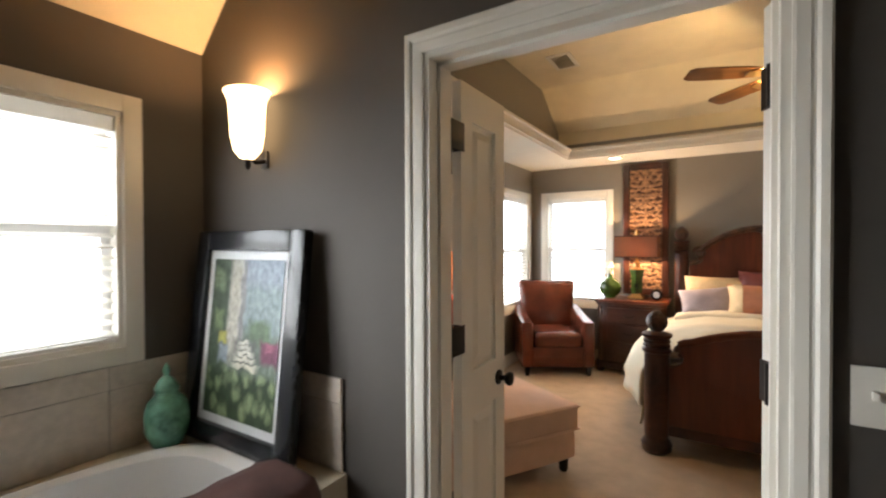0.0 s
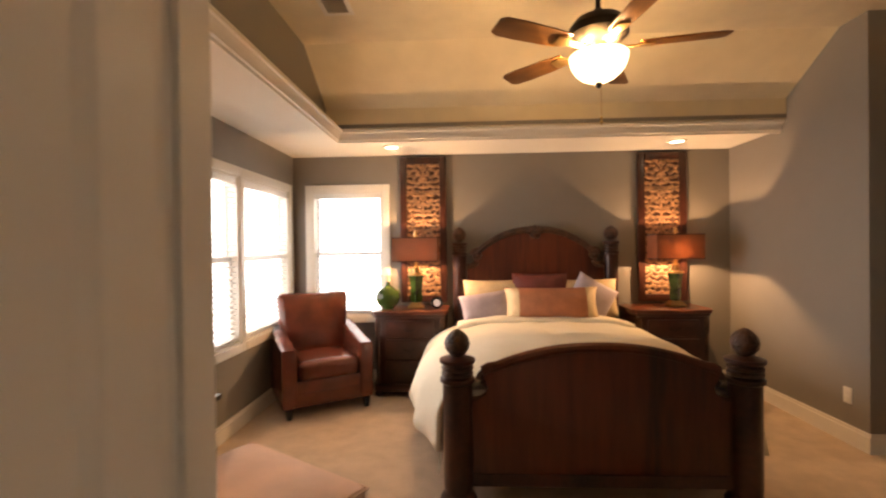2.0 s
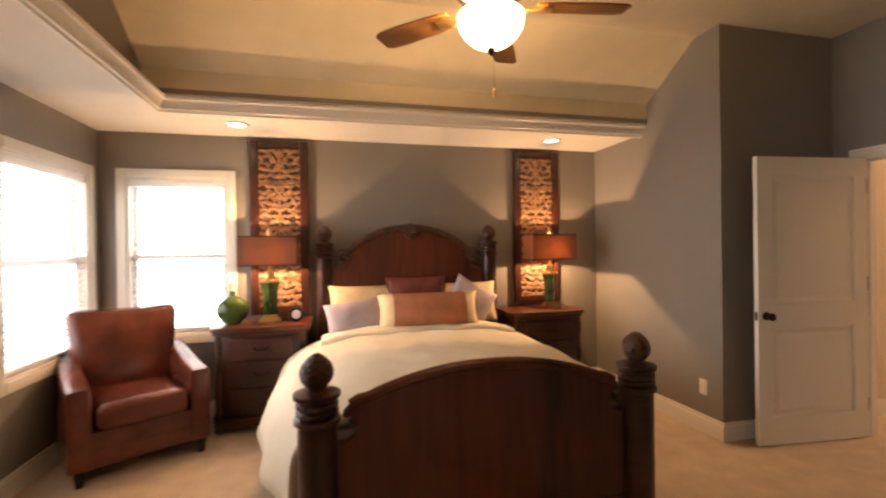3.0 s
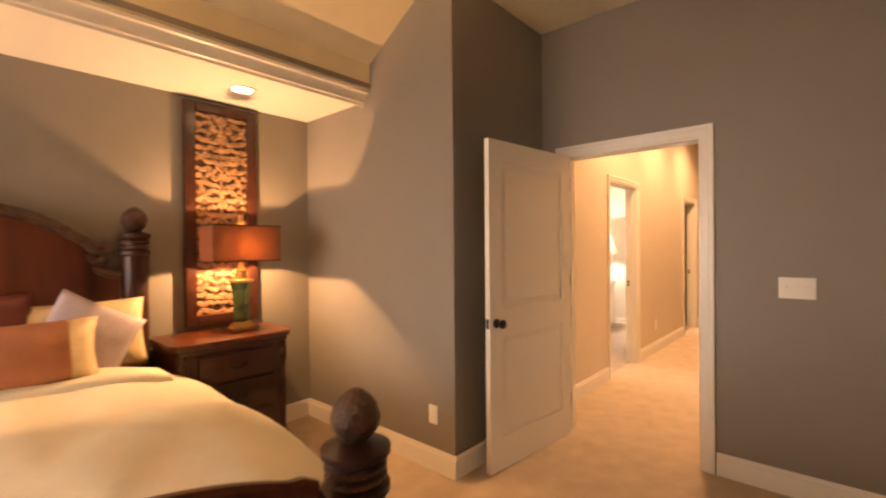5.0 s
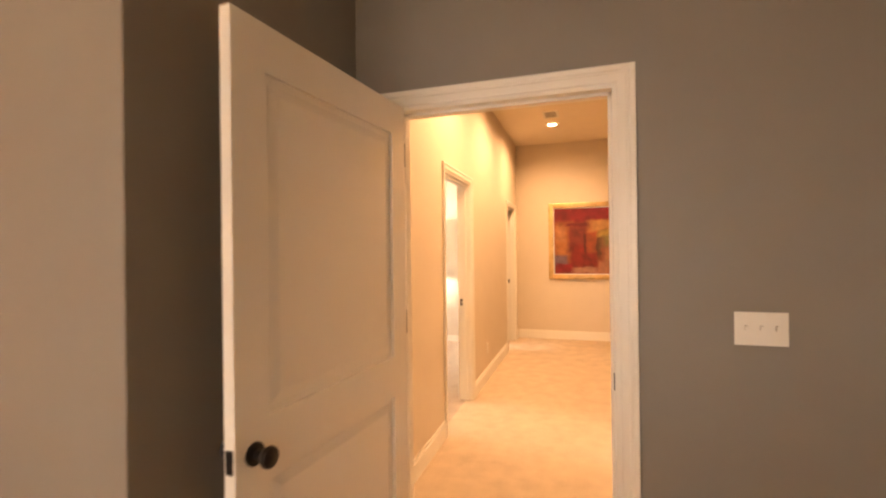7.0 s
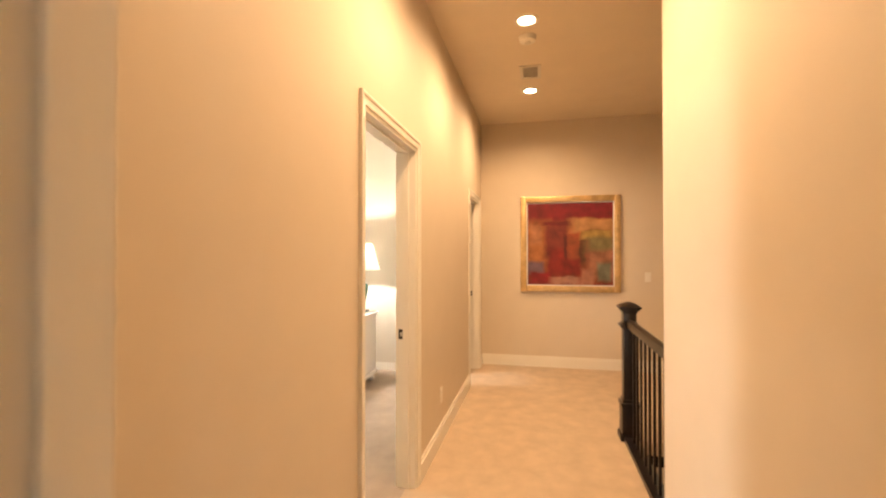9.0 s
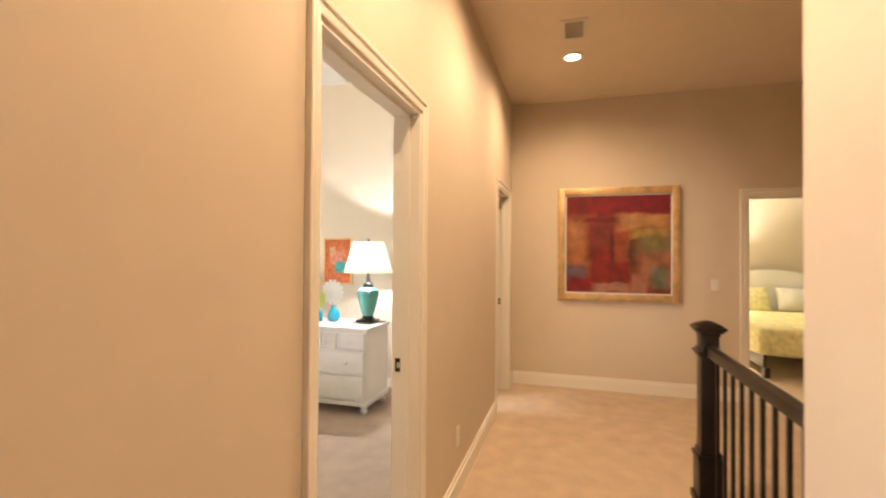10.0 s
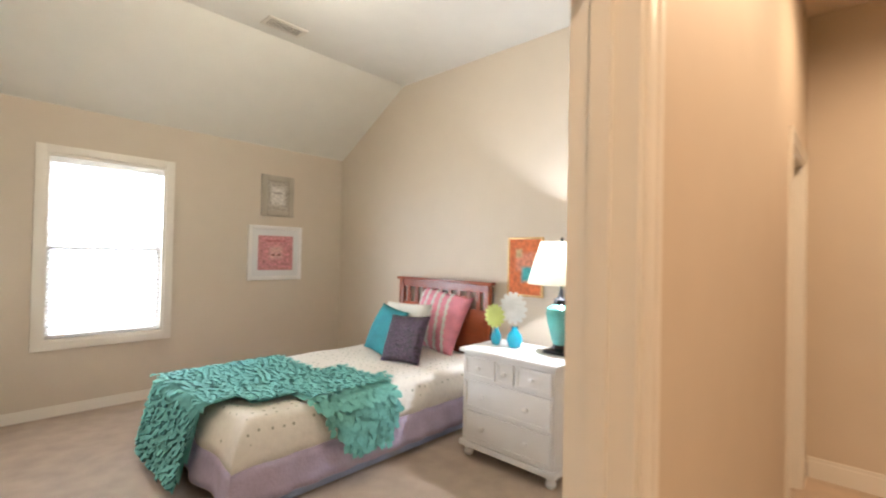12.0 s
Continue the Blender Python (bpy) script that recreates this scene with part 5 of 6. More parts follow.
part("back_plate", B(-0.018, 0.018, -0.012, -0.001, 1.79, 1.86, bevel=0.004), BRONZE, sc)
lamp("sconce_bulb", "POINT", (-1.965, 0.775, 2.03), 16, AMBER, 0.04)

# ---- hall ----
ABSTRACT = art("abstract_painting", (0.187, 0.029, 0.014), [
    (0.5, 0.92, 0.6, 0.12, (0.187, 0.007, 0.013)), (0.13, 0.5, 0.14, 0.28, (0.346, 0.122, 0.043)), (0.10, 0.62, 0.06, 0.12, (0.396, 0.158, 0.072)), (0.33, 0.55, 0.13, 0.22, (0.173, 0.025, 0.018)), (0.36, 0.28, 0.12, 0.16, (0.216, 0.014, 0.011)),
    (0.57, 0.52, 0.09, 0.24, (0.274, 0.058, 0.022)), (0.66, 0.50, 0.035, 0.27, (0.108, 0.036, 0.014)), (0.78, 0.73, 0.26, 0.08, (0.403, 0.194, 0.072)), (0.82, 0.60, 0.18, 0.05, (0.346, 0.216, 0.058)), (0.86, 0.48, 0.16, 0.09, (0.187, 0.144, 0.058)),
    (0.86, 0.25, 0.15, 0.16, (0.302, 0.122, 0.065)), (0.90, 0.16, 0.08, 0.10, (0.144, 0.144, 0.094)), (0.09, 0.20, 0.10, 0.07, (0.144, 0.086, 0.115)), (0.15, 0.09, 0.12, 0.07, (0.216, 0.007, 0.014)), (0.44, 0.05, 0.17, 0.05, (0.346, 0.166, 0.115)), (0.70, 0.10, 0.08, 0.10, (0.346, 0.144, 0.086)), (0.33, 0.76, 0.16, 0.025, (0.144, 0.011, 0.011)), (0.45, 0.40, 0.02, 0.25, (0.101, 0.014, 0.009)), (0.52, 0.22, 0.10, 0.10, (0.187, 0.013, 0.010))], wobble=0.12, grain=3.6)
picture("abstract_painting", pose(8.53, 3.405, 0.946, 0, 0, -90), 1.20, 1.195, 0.075, 0.045, GILT, ABSTRACT, "large red and orange abstract painting in champagne gilt frame", 0.014)
smoke = thing("smoke_detector", "white round smoke detector on the hall ceiling", "smoke detector", pose(6.26, 3.26, 3.10))
part("body", lathe(bmesh.new(), [(0.045, -0.045), (0.06, -0.038), (0.066, -0.012), (0.068, -0.001)], 24), PLASTIC, smoke)
part("grille", lathe(bmesh.new(), [(0.024, -0.052), (0.028, -0.045), (0.028, -0.044)], 18), VENTM, smoke)

rail = thing("stair_railing", "black stained wooden railing with turned newel post", "railing")
nx, ny = 6.44, 2.50


def square(bm, x, y, h, z0, z1, bevel=0.0):
    return box(bm, x - h, x + h, y - h, y + h, z0, z1, bevel=bevel)


nw = square(bmesh.new(), nx, ny, 0.047, 0.0, 0.985, 0.004)
newel = part("newel_post", nw, IRON, rail)
for h, z0, z1 in ((0.075, 0.0, 0.045), (0.062, 0.045, 0.26), (0.07, 0.26, 0.285), (0.056, 0.285, 0.31), (0.057, 0.845, 0.862), (0.068, 0.862, 0.88), (0.055, 0.88, 0.895), (0.052, 0.965, 0.985), (0.066, 0.985, 1.0), (0.078, 1.0, 1.018)):
    part("moulding", square(bmesh.new(), nx, ny, h, z0, z1, 0.003), IRON, newel)
cap = bmesh.new()
vs = [cap.verts.new((nx + a * h, ny + b * h, z)) for z, h in ((1.018, 0.072), (1.035, 0.05), (1.05, 0.012)) for a, b in ((-1, -1), (1, -1), (1, 1), (-1, 1))]
for o in (0, 4):
    for q in range(4):
        cap.faces.new((vs[o + q], vs[o + (q + 1) % 4], vs[o + 4 + (q + 1) % 4], vs[o + 4 + q]))
cap.faces.new(vs[8:])
part("cap", cap, IRON, newel)
hr = bmesh.new()
prism(hr, [(ny - 0.03, 0.86), (ny - 0.033, 0.885), (ny - 0.025, 0.91), (ny, 0.92), (ny + 0.025, 0.91), (ny + 0.033, 0.885), (ny + 0.03, 0.86)], "x", 5.14, nx - 0.05)
part("handrail", hr, IRON, rail)
part("shoe_rail", B(5.14, nx - 0.06, ny - 0.05, ny + 0.05, 0.0, 0.035, bevel=0.004), IRON, rail)
bal = bmesh.new()
square(bal, 0, 0, 0.008, 0, 0.83)
first = None
x = 5.20
while x < nx - 0.08:
    if first is None:
        first = part("baluster", bal, IRON, rail)
        ob = first
    else:
        ob = new("baluster", first.data)
        ob.parent = rail
    ob.location = (x, ny, 0.034)
    x += 0.118
stairs = thing("staircase", "beige carpeted stairs going down beside the railing", "stairs", kind="structure")
for i in range(5):
    part("step", B(6.40 - 0.235 * (i + 1), 6.40 - 0.235 * i, 1.35, 2.44, -0.18 * (i + 1) - 0.1, -0.18 * (i + 1), bevel=0.012), CARPET, stairs)

# ---- second bedroom ----
XH = 7.87
tb = thing("twin_bed", "cherry wood twin bed with slatted headboard", "bed")
Y0, Y1 = 6.08, 7.30
for y in (Y0, Y1 - 0.06):
    part("post", B(XH, XH + 0.05, y, y + 0.06, 0, 1.16, bevel=0.006), CHERRY, tb)
part("top_rail", B(XH - 0.012, XH + 0.06, Y0 - 0.03, Y1 + 0.03, 1.16, 1.19, bevel=0.006), CHERRY, tb)
part("upper_rail", B(XH + 0.01, XH + 0.04, Y0 + 0.06, Y1 - 0.06, 1.09, 1.16), CHERRY, tb)
part("panel", B(XH + 0.012, XH + 0.035, Y0 + 0.06, Y1 - 0.06, 0.30, 0.93, bevel=0.004), CHERRY, tb)
for i in range(9):
    y = Y0 + 0.12 + i * (Y1 - Y0 - 0.28) / 8
    part("slat", B(XH + 0.015, XH + 0.03, y, y + 0.045, 0.92, 1.10), CHERRY, tb)
single("mattress", slab(bmesh.new(), 5.74, XH - 0.01, Y0 + 0.06, Y1 - 0.06, 0.22, 0.48, 0.05), WHITEC, "white mattress under the dotted quilt", "mattress")
sk = bmesh.new()
box(sk, 5.72, XH - 0.02, Y0 - 0.04, Y1 - 0.03, 0.0, 0.30)
single("bed_skirt", sk, SKIRT, "pale blue bed skirt hanging to the carpet", "bedding")


def quilt():
    """A quilt over the twin bed: cream top, lavender border on the hanging sides."""
    bm = bmesh.new()
    nu, nx_ = 40, 44
    mats = []
    rows = []
    yc, hw = (Y0 + Y1) / 2 - 0.03, (Y1 - Y0) / 2 + 0.01
    for j in range(nx_ + 1):
        q = j / nx_
        row = []
        for i in range(nu + 1):
            s = -1 + 2 * i / nu
            a = abs(s)
            k = max(0, (a - 0.55) / 0.45)
            foot = max(0, (0.20 - q) / 0.20)
            x = 5.70 + (XH - 0.02 - 5.70) * max(0, (q - 0.20) / 0.80) - 0.07 * math.sin(min(1, foot * 2) * math.pi / 2) - 0.05 * foot
            y = yc + math.copysign(min(a / 0.55, 1) * hw + 0.035 * math.sin(min(1, k * 2.2) * math.pi / 2) + 0.03 * k, s)
            z = 0.515 - 0.43 * max(k, foot) ** 1.1 - 0.02 * min(k, foot)
            d = max(k, foot)
            fl = 0.022 * math.sin(x * 15 + y * 15) * d
            y += math.copysign(fl, s) * (k > 0)
            x += fl * (foot > 0)
            z += noise.noise(Vector((x * 4, y * 4, 2))) * 0.012 * (1 - d)
            row.append((bm.verts.new((x, y, z)), d))
        rows.append(row)
    for a, b in zip(rows, rows[1:]):
        for i in range(nu):
            f = bm.faces.new((a[i][0], a[i + 1][0], b[i + 1][0], b[i][0]))
            d = (a[i][1] + a[i + 1][1] + b[i + 1][1] + b[i][1]) / 4
            f.material_index = 1 if d > 0.58 else 2 if d > 0.54 else 0
    root = thing("quilt", "cream dotted quilt with lavender border on the twin bed", "bedding")
    for k, (nm, mt_) in enumerate((("cover", QUILT), ("border", LAV), ("binding", LIME))):
        g = bm.copy()
        bmesh.ops.delete(g, geom=[f for f in g.faces if f.material_index != k], context="FACES")
        for f in g.faces:
            f.material_index = 0
        ob = part(nm, g, mt_, root, "" if nm == "cover" else "lavender hanging border" if nm == "border" else "green edge binding", smooth=180)
        md = ob.modifiers.new("thick", "SOLIDIFY")
        md.thickness, md.offset = 0.012, -1
    bm.free()
    return root


quilt()


def throw():
    """A ruffled throw laid across the foot: a base cloth with rows of raised ruffle leaves."""
    root = thing("throw_blanket", "teal ruffled throw spread over the foot of the bed", "blanket")
    yc, hw = (Y0 + Y1) / 2 - 0.03, (Y1 - Y0) / 2 + 0.01
    def at(u, v):
        """u runs from the foot's hem (0) towards the pillows (1), v across the bed from the wall side (-1) to the near side (1)."""
        near = max(0, (v - 0.5) / 0.5)
        x = 5.60 + 1.65 * max(0, u - 0.28)
        z = 0.54
        if u < 0.28:
            f = (0.28 - u) / 0.28
            x, z = 5.60 - 0.10 * f, 0.54 - 0.45 * f
        y = yc + hw * 0.95 - (v + 1) / 1.5 * 2 * hw * 0.95 if v < 0.5 else yc - hw * 0.95 - 0.115 * min(1, near * 4)
        if v >= 0.5:
            z -= 0.34 * near
        return Vector((x, y, z))
    def inside(u, v):
        if v < -0.2:
            return u < 0.80
        if v < 0.28:
            return u < 0.92 and (u > 0.40 or v < 0.0 + 0.3 * u)
        return 0.56 + 0.3 * max(0, v - 0.5) < u < 0.97 - 0.12 * max(0, v - 0.4)
    base = bmesh.new()
    n = 40
    grid = {}
    for i in range(n + 1):
        for j in range(n + 1):
            grid[i, j] = at(i / n, -1 + 2 * j / n) + Vector((0, 0, noise.noise(Vector((i * 0.3, j * 0.3, 0))) * 0.012))
    vv = {}
    for i in range(n):
        for j in range(n):
            if inside((i + 0.5) / n, -1 + 2 * (j + 0.5) / n):
                corners = ((i, j), (i + 1, j), (i + 1, j + 1), (i, j + 1))
                for q in corners:
                    if q not in vv:
                        vv[q] = base.verts.new(grid[q])
                base.faces.new([vv[q] for q in corners])
    part("cloth", base, TEAL, root, smooth=180)
    rng = random.Random(3)
    ruf = bmesh.new()
    for i in range(58):
        for j in range(64):
            u, v = (i + rng.random()) / 58, -1 + 2 * (j + rng.random()) / 64
            if not inside(u, v):
                continue
            du, dv = at(min(1, u + 0.02), v) - at(u, v), at(u, min(1, v + 0.02)) - at(u, v)
            if du.length < 1e-5 or dv.length < 1e-5:
                continue
            du, dv = du.normalized(), dv.normalized()
            nn = du.cross(dv).normalized()
            if nn.z < -0.1 or (abs(nn.z) <= 0.1 and (nn.y > 0.3 or nn.x > 0.3)):
                nn = -nn
            p = at(u, v) + nn * 0.012
            turn = rng.uniform(-0.5, 0.5)
            flow = (dv * math.cos(turn) + du * math.sin(turn)) if u > 0.28 else -du
            across = flow.cross(nn).normalized()
            ln, w, h = rng.uniform(0.05, 0.075), rng.uniform(0.018, 0.026), rng.uniform(0.010, 0.020) * (1 if nn.z > 0.3 else 1.9)
            ring = (p, p + flow * ln * 0.45 + across * w + nn * h * 0.7, p + flow * ln * 0.8 + across * w * 0.8 + nn * h, p + flow * ln + nn * h * 0.4, p + flow * ln * 0.8 - across * w * 0.8 + nn * h, p + flow * ln * 0.45 - across * w + nn * h * 0.7)
            ruf.faces.new([ruf.verts.new(q) for q in ring])
    tagged(part("ruffle_trim", ruf, TEAL, root, "rows of cotton ruffles", smooth=180), kind="stuff")
    return root


throw()


def cushion_two(label, w, h, t, m, material, seed):
    root = thing("cushion", label, "pillow", m, "pillows on the twin bed")
    part("cover", pillow(bmesh.new(), w, h, t, seed=seed), material, root, smooth=180)
    return root


def back_to_east(x, y, z, lean, roll=0, turn=0):
    return pose(x, y, z, 0, 0, -90 + turn) @ pose(0, 0, 0, -lean, 0, 0) @ pose(0, 0, 0, 0, roll, 0)


ZT = 0.525
striped = cushion_two("pink and white striped pillow against the headboard", 0.68, 0.60, 0.18, back_to_east(7.70, 6.70, ZT, 22, 8), PINKST, 11)
for k in range(5):
    g = pillow(bmesh.new(), 0.68, 0.60, 0.188, seed=11, n=44)
    lo = -0.25 + 0.10 * k
    bmesh.ops.delete(g, geom=[v for v in g.verts if not (lo <= v.co.x + 0.25 * (v.co.z - 0.25) <= lo + 0.055) or v.co.y > 0], context="VERTS")
    part("stripe", g, WHITEC, striped, "white stripe", smooth=180)
cushion_two("white cotton pillow with lime edge", 0.60, 0.32, 0.16, back_to_east(7.40, 6.76, ZT + 0.15, 24, -2), WHITEC, 12)
cushion_two("turquoise square cushion on the twin bed", 0.47, 0.45, 0.14, back_to_east(7.20, 6.85, ZT, 24, 6, -8), TEALC, 13)
cushion_two("dark plum sequined square cushion", 0.43, 0.42, 0.14, back_to_east(7.14, 6.46, ZT - 0.01, 24, -3, 6), PLUM, 14)

dr = thing("dresser", "white painted dresser with five drawers and bun feet", "dresser", pose(7.115, 4.985, 0))
DW, DD = 0.75, 0.46
part("body", B(0, DD, 0.01, DW - 0.01, 0.10, 0.74), WHITEP, dr, smooth=0)
part("top", B(-0.025, DD + 0.01, -0.015, DW + 0.015, 0.74, 0.768, bevel=0.006), WHITEP, dr)
part("base_moulding", B(-0.018, DD, -0.008, DW + 0.008, 0.075, 0.115, bevel=0.006), WHITEP, dr)
for x in (0.03, DD - 0.05):
    for y in (0.045, DW - 0.045):
        part("foot", lathe(bmesh.new(), [(0.018, 0), (0.03, 0.012), (0.035, 0.03), (0.026, 0.05), (0.032, 0.06), (0.034, 0.08)], 16, (x, y)), WHITEP, dr, "turned bun foot")


def drawer(y0, y1, z0, z1, knobs):
    d = part("drawer", B(-0.012, 0.02, y0, y1, z0, z1, bevel=0.004), WHITEP, dr)
    bm = bmesh.new()
    for b in ((y0, y0 + 0.02, z0, z1), (y1 - 0.02, y1, z0, z1), (y0 + 0.02, y1 - 0.02, z0, z0 + 0.02), (y0 + 0.02, y1 - 0.02, z1 - 0.02, z1)):
        box(bm, -0.02, -0.011, *b)
    part("drawer_moulding", bm, WHITEP, d, smooth=0)
    for y in knobs:
        k = lathe(bmesh.new(), [(0.01, 0), (0.008, 0.012), (0.018, 0.022), (0.019, 0.03), (0.008, 0.036)], 14)
        bmesh.ops.transform(k, matrix=Matrix.Translation((-0.012, y, (z0 + z1) / 2)) @ Matrix.Rotation(radians(-90), 4, "Y"), verts=k.verts[:])
        part("knob", k, WHITEP, d, "small white knob")


drawer(0.03, 0.29, 0.575, 0.715, (0.16,))
drawer(0.305, 0.44, 0.575, 0.715, (0.372,))
drawer(0.455, 0.72, 0.575, 0.715, (0.588,))
drawer(0.03, 0.72, 0.355, 0.555, (0.20, 0.55))
drawer(0.03, 0.72, 0.135, 0.335, (0.20, 0.55))

bl = thing("table_lamp", "lit lamp with aqua urn base and cream shade", "lamp", pose(7.46, 5.15, 0.768) @ Matrix.Diagonal((1.16, 1.16, 1.12, 1)))
part("foot", B(-0.075, 0.075, -0.075, 0.075, 0, 0.022, bevel=0.004), BLACK, bl)
part("plinth", lathe(bmesh.new(), [(0.07, 0.022), (0.05, 0.035), (0.045, 0.055)], 20), BLACK, bl)
part("urn", lathe(bmesh.new(), [(0.042, 0.055), (0.055, 0.09), (0.075, 0.17), (0.088, 0.24), (0.085, 0.275), (0.05, 0.30)], 24), AQUA, bl, "aqua glazed urn body")
part("neck", lathe(bmesh.new(), [(0.045, 0.30), (0.04, 0.325), (0.045, 0.33), (0.02, 0.345), (0.01, 0.40), (0.008, 0.62)], 16), BLACK, bl)
sh = bmesh.new()
rings = [[sh.verts.new((r * math.cos(a), r * math.sin(a), z)) for a in [2 * math.pi * i / 36 for i in range(36)]] for r, z in ((0.20, 0.425), (0.125, 0.685))]
for i in range(36):
    sh.faces.new((rings[0][i], rings[0][(i + 1) % 36], rings[1][(i + 1) % 36], rings[1][i]))
part("shade", sh, WHITESH, bl, "cream tapered shade")
part("finial", lathe(bmesh.new(), [(0.004, 0.62), (0.01, 0.70), (0.006, 0.715)], 8), BLACK, bl)
lamp("lamp_bulb", "POINT", (7.46, 5.15, 1.41), 115, (0.94, 0.97, 1.0), 0.018)


def flower_vase(x, y, r, h, label, petals, head, hr_):
    root = thing("flower_vase", label, "vase", pose(x, y, 0.768))
    part("vase", lathe(bmesh.new(), [(r * 0.6, 0), (r * 0.75, 0.006), (r, h * 0.35), (r * 0.85, h * 0.6), (r * 0.4, h * 0.85), (r * 0.38, h * 0.95), (r * 0.48, h)], 20), BLUEG, root, "blue glass vase")
    part("stem", tube(bmesh.new(), [(0, 0, h * 0.8), (-0.01, 0, head)], 0.004, 6), LIME, root)
    bm = bmesh.new()
    for ring, (rr, tilt, n) in enumerate(((1.0, 0.25, 14), (0.75, 0.6, 11), (0.5, 1.0, 8))):
        for i in range(n):
            a = 2 * math.pi * (i + ring * 0.5) / n
            d = Vector((0, math.cos(a), math.sin(a)))
            s = Vector((0, -math.sin(a), math.cos(a)))
            o = Vector((-0.02, 0, head))
            t1 = o + d * hr_ * 0.5 * rr + Vector((-tilt * 0.03, 0, 0))
            t2 = o + d * hr_ * rr + Vector((-tilt * 0.02, 0, 0))
            w = hr_ * 0.26
            vs = [bm.verts.new(v) for v in (o, t1 - s * w, t2 - s * w * 0.4, t2 + s * w * 0.4, t1 + s * w)]
            bm.faces.new(vs)
    part("bloom", bm, petals, root, "layered petals")
    return root


PALEG = mat("lime_petals", (0.62, 0.70, 0.22), 0.8, var=0.1, bump=0.1)
flower_vase(7.37, 5.63, 0.042, 0.13, "slim blue glass vase with a lime gerbera", PALEG, 0.215, 0.092)
flower_vase(7.39, 5.48, 0.06, 0.15, "round blue glass vase with a white flower", WHITEC, 0.285, 0.12)

ORANGE = art("orange_print", (0.60, 0.15, 0.04), [(0.5, 0.6, 0.28, 0.16, (0.65, 0.25, 0.15)), (0.62, 0.36, 0.22, 0.13, (0.05, 0.36, 0.38)), (0.3, 0.75, 0.1, 0.08, (0.55, 0.40, 0.2))], 0.1, 5)
PINKP = art("pink_print", (0.62, 0.28, 0.30), [(0.5, 0.5, 0.18, 0.18, (0.70, 0.42, 0.42)), (0.42, 0.44, 0.05, 0.03, (0.25, 0.10, 0.10)), (0.58, 0.44, 0.05, 0.03, (0.25, 0.10, 0.10)), (0.5, 0.85, 0.3, 0.03, (0.55, 0.2, 0.22))], 0.05, 6)
GREYP = art("grey_print", (0.46, 0.42, 0.36), [(0.5, 0.5, 0.32, 0.32, (0.72, 0.70, 0.66)), (0.5, 0.6, 0.2, 0.03, (0.4, 0.38, 0.36))], 0.04, 6)
TAUPE = mat("taupe_wood_frame", (0.42, 0.38, 0.31), 0.5, var=0.08, bump=0.1)
picture("orange_picture", pose(7.98, 5.95, 1.08, 0, 0, -90), 0.36, 0.52, 0.02, 0.02, GILT, ORANGE, "bright orange and teal print on the wall")
picture("pink_picture", pose(6.765, 8.60, 1.10), 0.65, 0.625, 0.045, 0.025, WHITEP, PINKP, "pink print in a wide white frame", 0.07)
picture("small_picture", pose(6.90, 8.60, 1.835), 0.40, 0.475, 0.07, 0.025, TAUPE, GREYP, "small print in a taupe wooden frame", 0.0)

# ---- third bedroom, seen through its doorway ----
wb = thing("white_bed", "white bed with arched headboard", "bed")
pts = [(-0.45, 0.1)] + [(0.32 + u * 0.77, 0.92 + 0.30 * math.sqrt(max(0, 1 - u * u))) for u in [k / 12 for k in range(-12, 13)]] + [(1.09, 0.1)]
part("headboard", prism(bmesh.new(), pts, "x", 11.55, 11.60, bevel=0.01), WHITEP, wb)
part("side_rail", B(9.6, 11.55, 1.06, 1.10, 0.12, 0.34, bevel=0.006), IRON, wb)
part("side_rail", B(9.6, 11.55, -0.46, -0.42, 0.12, 0.34, bevel=0.006), IRON, wb)
for x in (9.62, 11.5):
    for y in (-0.42, 1.06):
        part("leg", B(x - 0.03, x + 0.03, y - 0.03, y + 0.03, 0, 0.12), IRON, wb)
single("mattress", slab(bmesh.new(), 9.6, 11.53, -0.41, 1.05, 0.30, 0.52, 0.05), WHITEC, "white mattress under yellow bedding", "mattress")
q = slab(bmesh.new(), 9.57, 11.45, -0.46, 1.13, 0.24, 0.60, 0.06, 0.03)
for v in q.verts:
    v.co += Vector((0, 0, noise.noise(v.co * 4) * 0.015))
single("yellow_comforter", q, YELLOW, "yellow green printed comforter on the white bed", "bedding", smooth=180)
for y, mt_, lb in ((0.66, YELLOW, "yellow printed pillow on the white bed"), (-0.02, WHITEC, "white pillow on the white bed")):
    c3 = thing("cushion", lb, "pillow", pose(11.36, y, 0.60, 0, 0, -90) @ pose(0, 0, 0, -22, 0, 0), "pillows on the white bed")
    part("cover", pillow(bmesh.new(), 0.6, 0.38, 0.18, seed=int(20 + y)), mt_, c3, smooth=180)
l3 = thing("table_lamp", "lit bedside lamp with cream shade", "lamp", pose(11.3, 1.38, 0.62))
part("base", lathe(bmesh.new(), [(0.06, 0), (0.05, 0.02), (0.06, 0.12), (0.02, 0.22), (0.01, 0.36)], 16), AQUA, l3)
sh = bmesh.new()
rings = [[sh.verts.new((r * math.cos(a), r * math.sin(a), z)) for a in [2 * math.pi * i / 24 for i in range(24)]] for r, z in ((0.16, 0.26), (0.11, 0.46))]
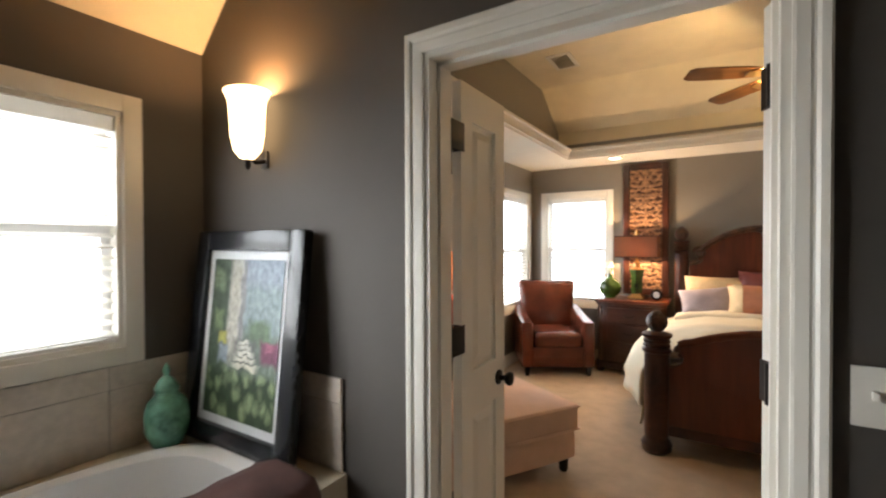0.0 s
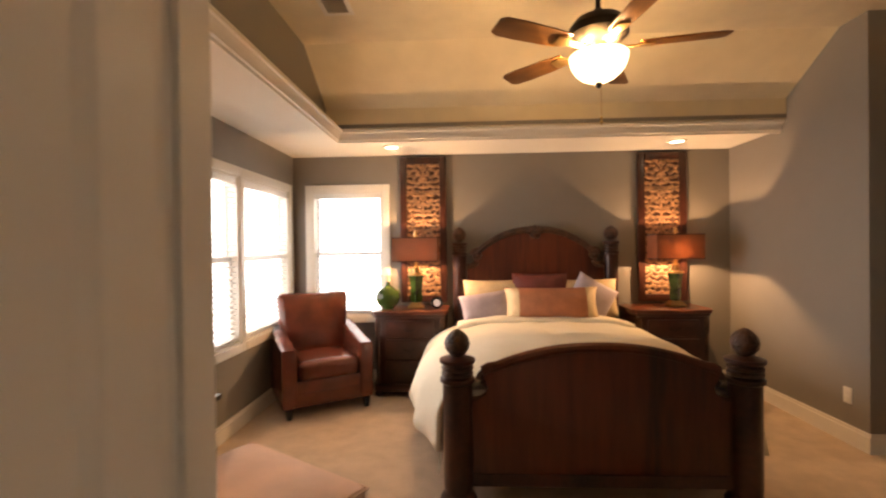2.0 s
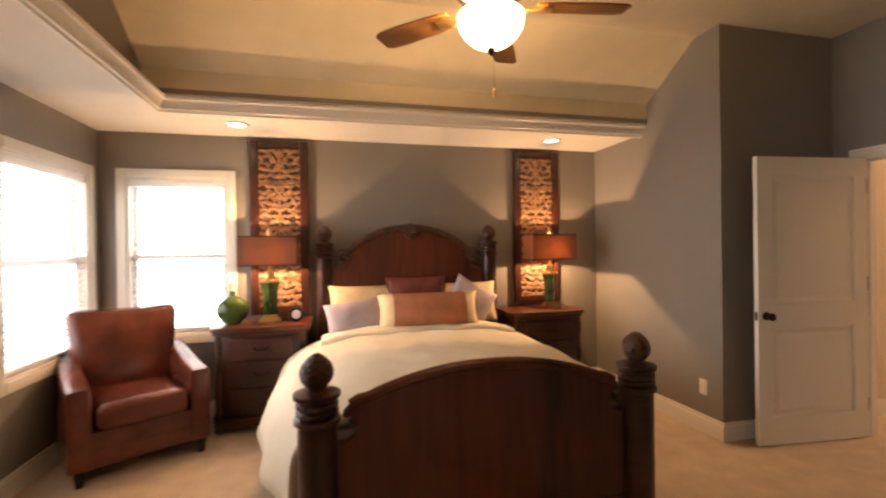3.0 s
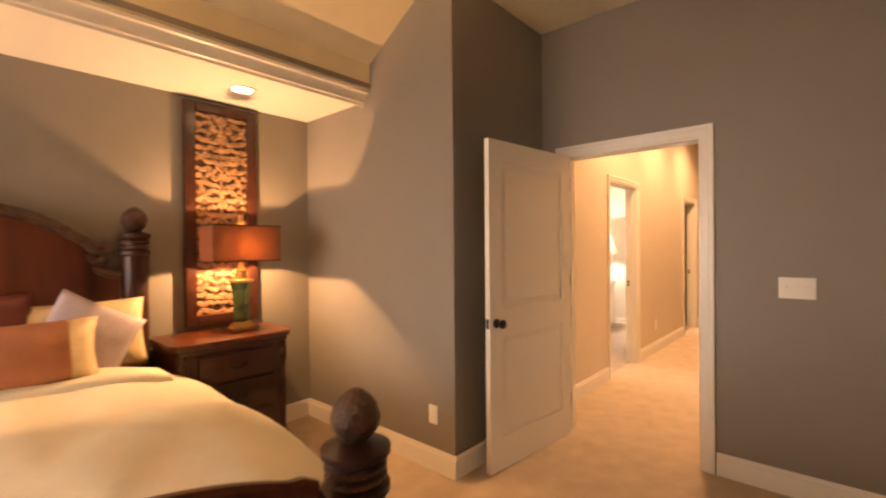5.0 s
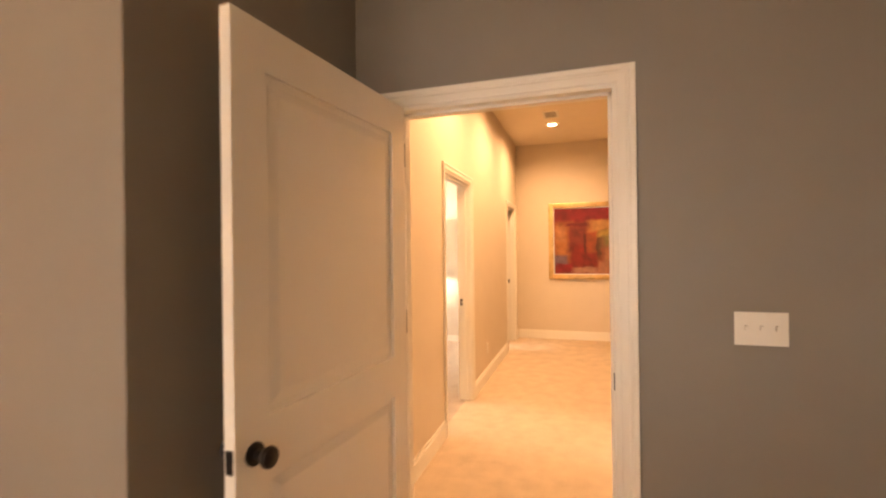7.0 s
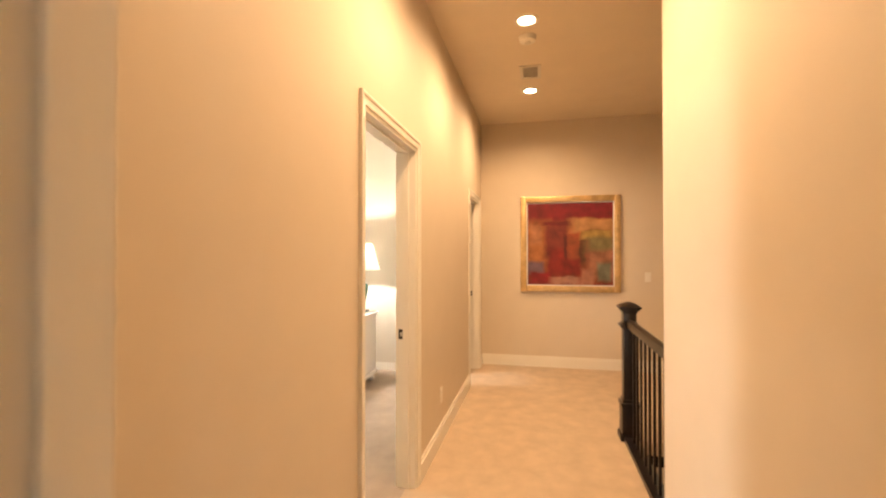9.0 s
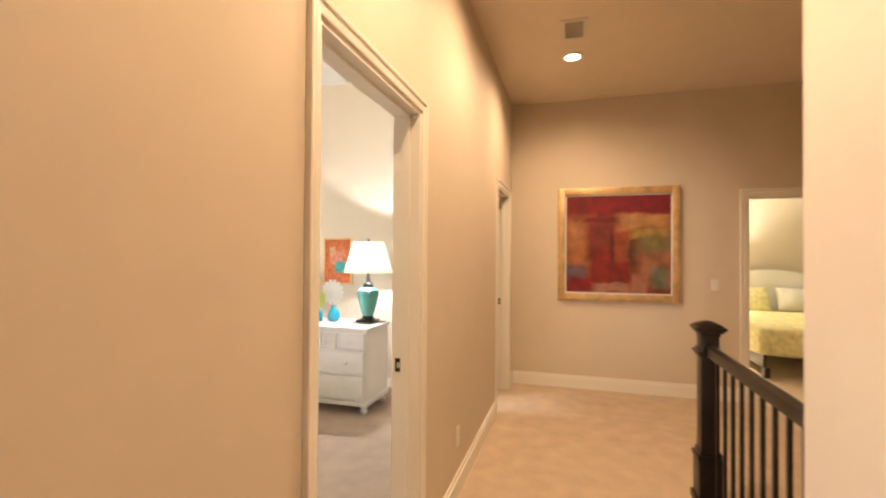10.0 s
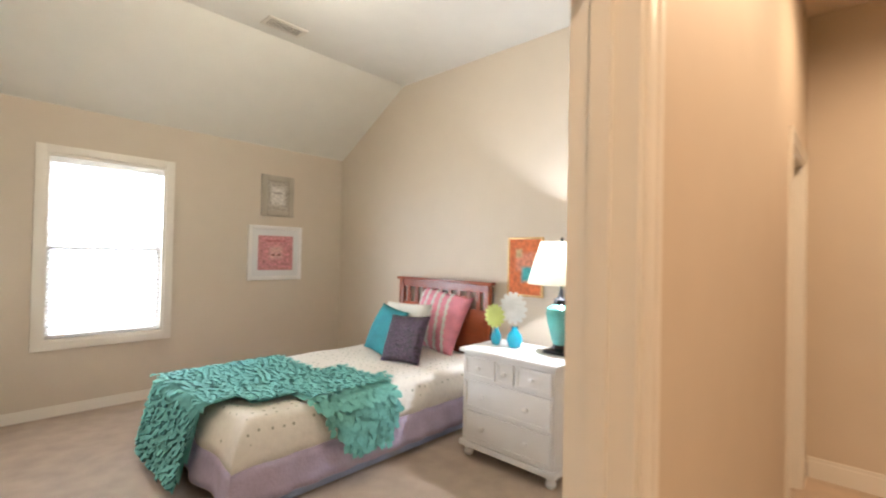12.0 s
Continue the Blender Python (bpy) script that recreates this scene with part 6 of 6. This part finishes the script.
for i in range(24):
    sh.faces.new((rings[0][i], rings[0][(i + 1) % 24], rings[1][(i + 1) % 24], rings[1][i]))
part("shade", sh, WHITESH, l3)
lamp("lamp_bulb", "POINT", (11.3, 1.38, 0.98), 560, (1.0, 0.92, 0.72), 0.04)
st3 = thing("side_table", "white side table beside the white bed", "table", pose(11.3, 1.38, 0))
part("top", B(-0.2, 0.2, -0.2, 0.2, 0.59, 0.62, bevel=0.005), WHITEP, st3)
part("body", B(-0.18, 0.18, -0.18, 0.18, 0.0, 0.59), WHITEP, st3)

# added fixture and bulb above the view, to brighten the second bedroom
cl = thing("fill_fixture", "added ceiling light, out of view, filling the second bedroom", "ceiling light", pose(5.95, 6.05, 3.33))
part("canopy", lathe(bmesh.new(), [(0.15, -0.03), (0.16, -0.02), (0.16, -0.001)], 24), STEEL, cl)
part("glass_dome", lathe(bmesh.new(), [(0.02, -0.115), (0.08, -0.105), (0.13, -0.07), (0.145, -0.032)], 24), BOWL, cl, "lit frosted glass dome")
lamp("fill_bulb", "POINT", (5.95, 6.05, 3.15), 56, (1.0, 0.88, 0.68), 0.06)

fv = thing("flower_vase", "dark vase of orange and yellow flowers on the console", "vase", pose(-2.27, 2.14, 0.70))
part("vase", lathe(bmesh.new(), [(0.04, 0), (0.05, 0.01), (0.062, 0.07), (0.045, 0.13), (0.03, 0.155), (0.036, 0.165)], 20), BLACK, fv)
rngf = random.Random(5)
for k in range(12):
    a, rr = k * 2.4, 0.025 * math.sqrt(k)
    c0 = Vector((rr * math.cos(a), rr * math.sin(a), 0.24 - 0.25 * rr + rngf.uniform(-0.015, 0.015)))
    g = bmesh.new()
    for q in range(9):
        b = 2 * math.pi * q / 9
        d = Vector((math.cos(b), math.sin(b), 0.5))
        n_ = Vector((-math.sin(b), math.cos(b), 0))
        g.faces.new([g.verts.new(c0 + v) for v in (Vector((0, 0, 0)), d * 0.016 - n_ * 0.008, d * 0.03, d * 0.016 + n_ * 0.008)])
    part("bloom", g, FLOWER if k % 3 else GOLD_P, fv)
    part("stem", tube(bmesh.new(), [(0, 0, 0.12), tuple(c0)], 0.002, 5), LIME, fv)
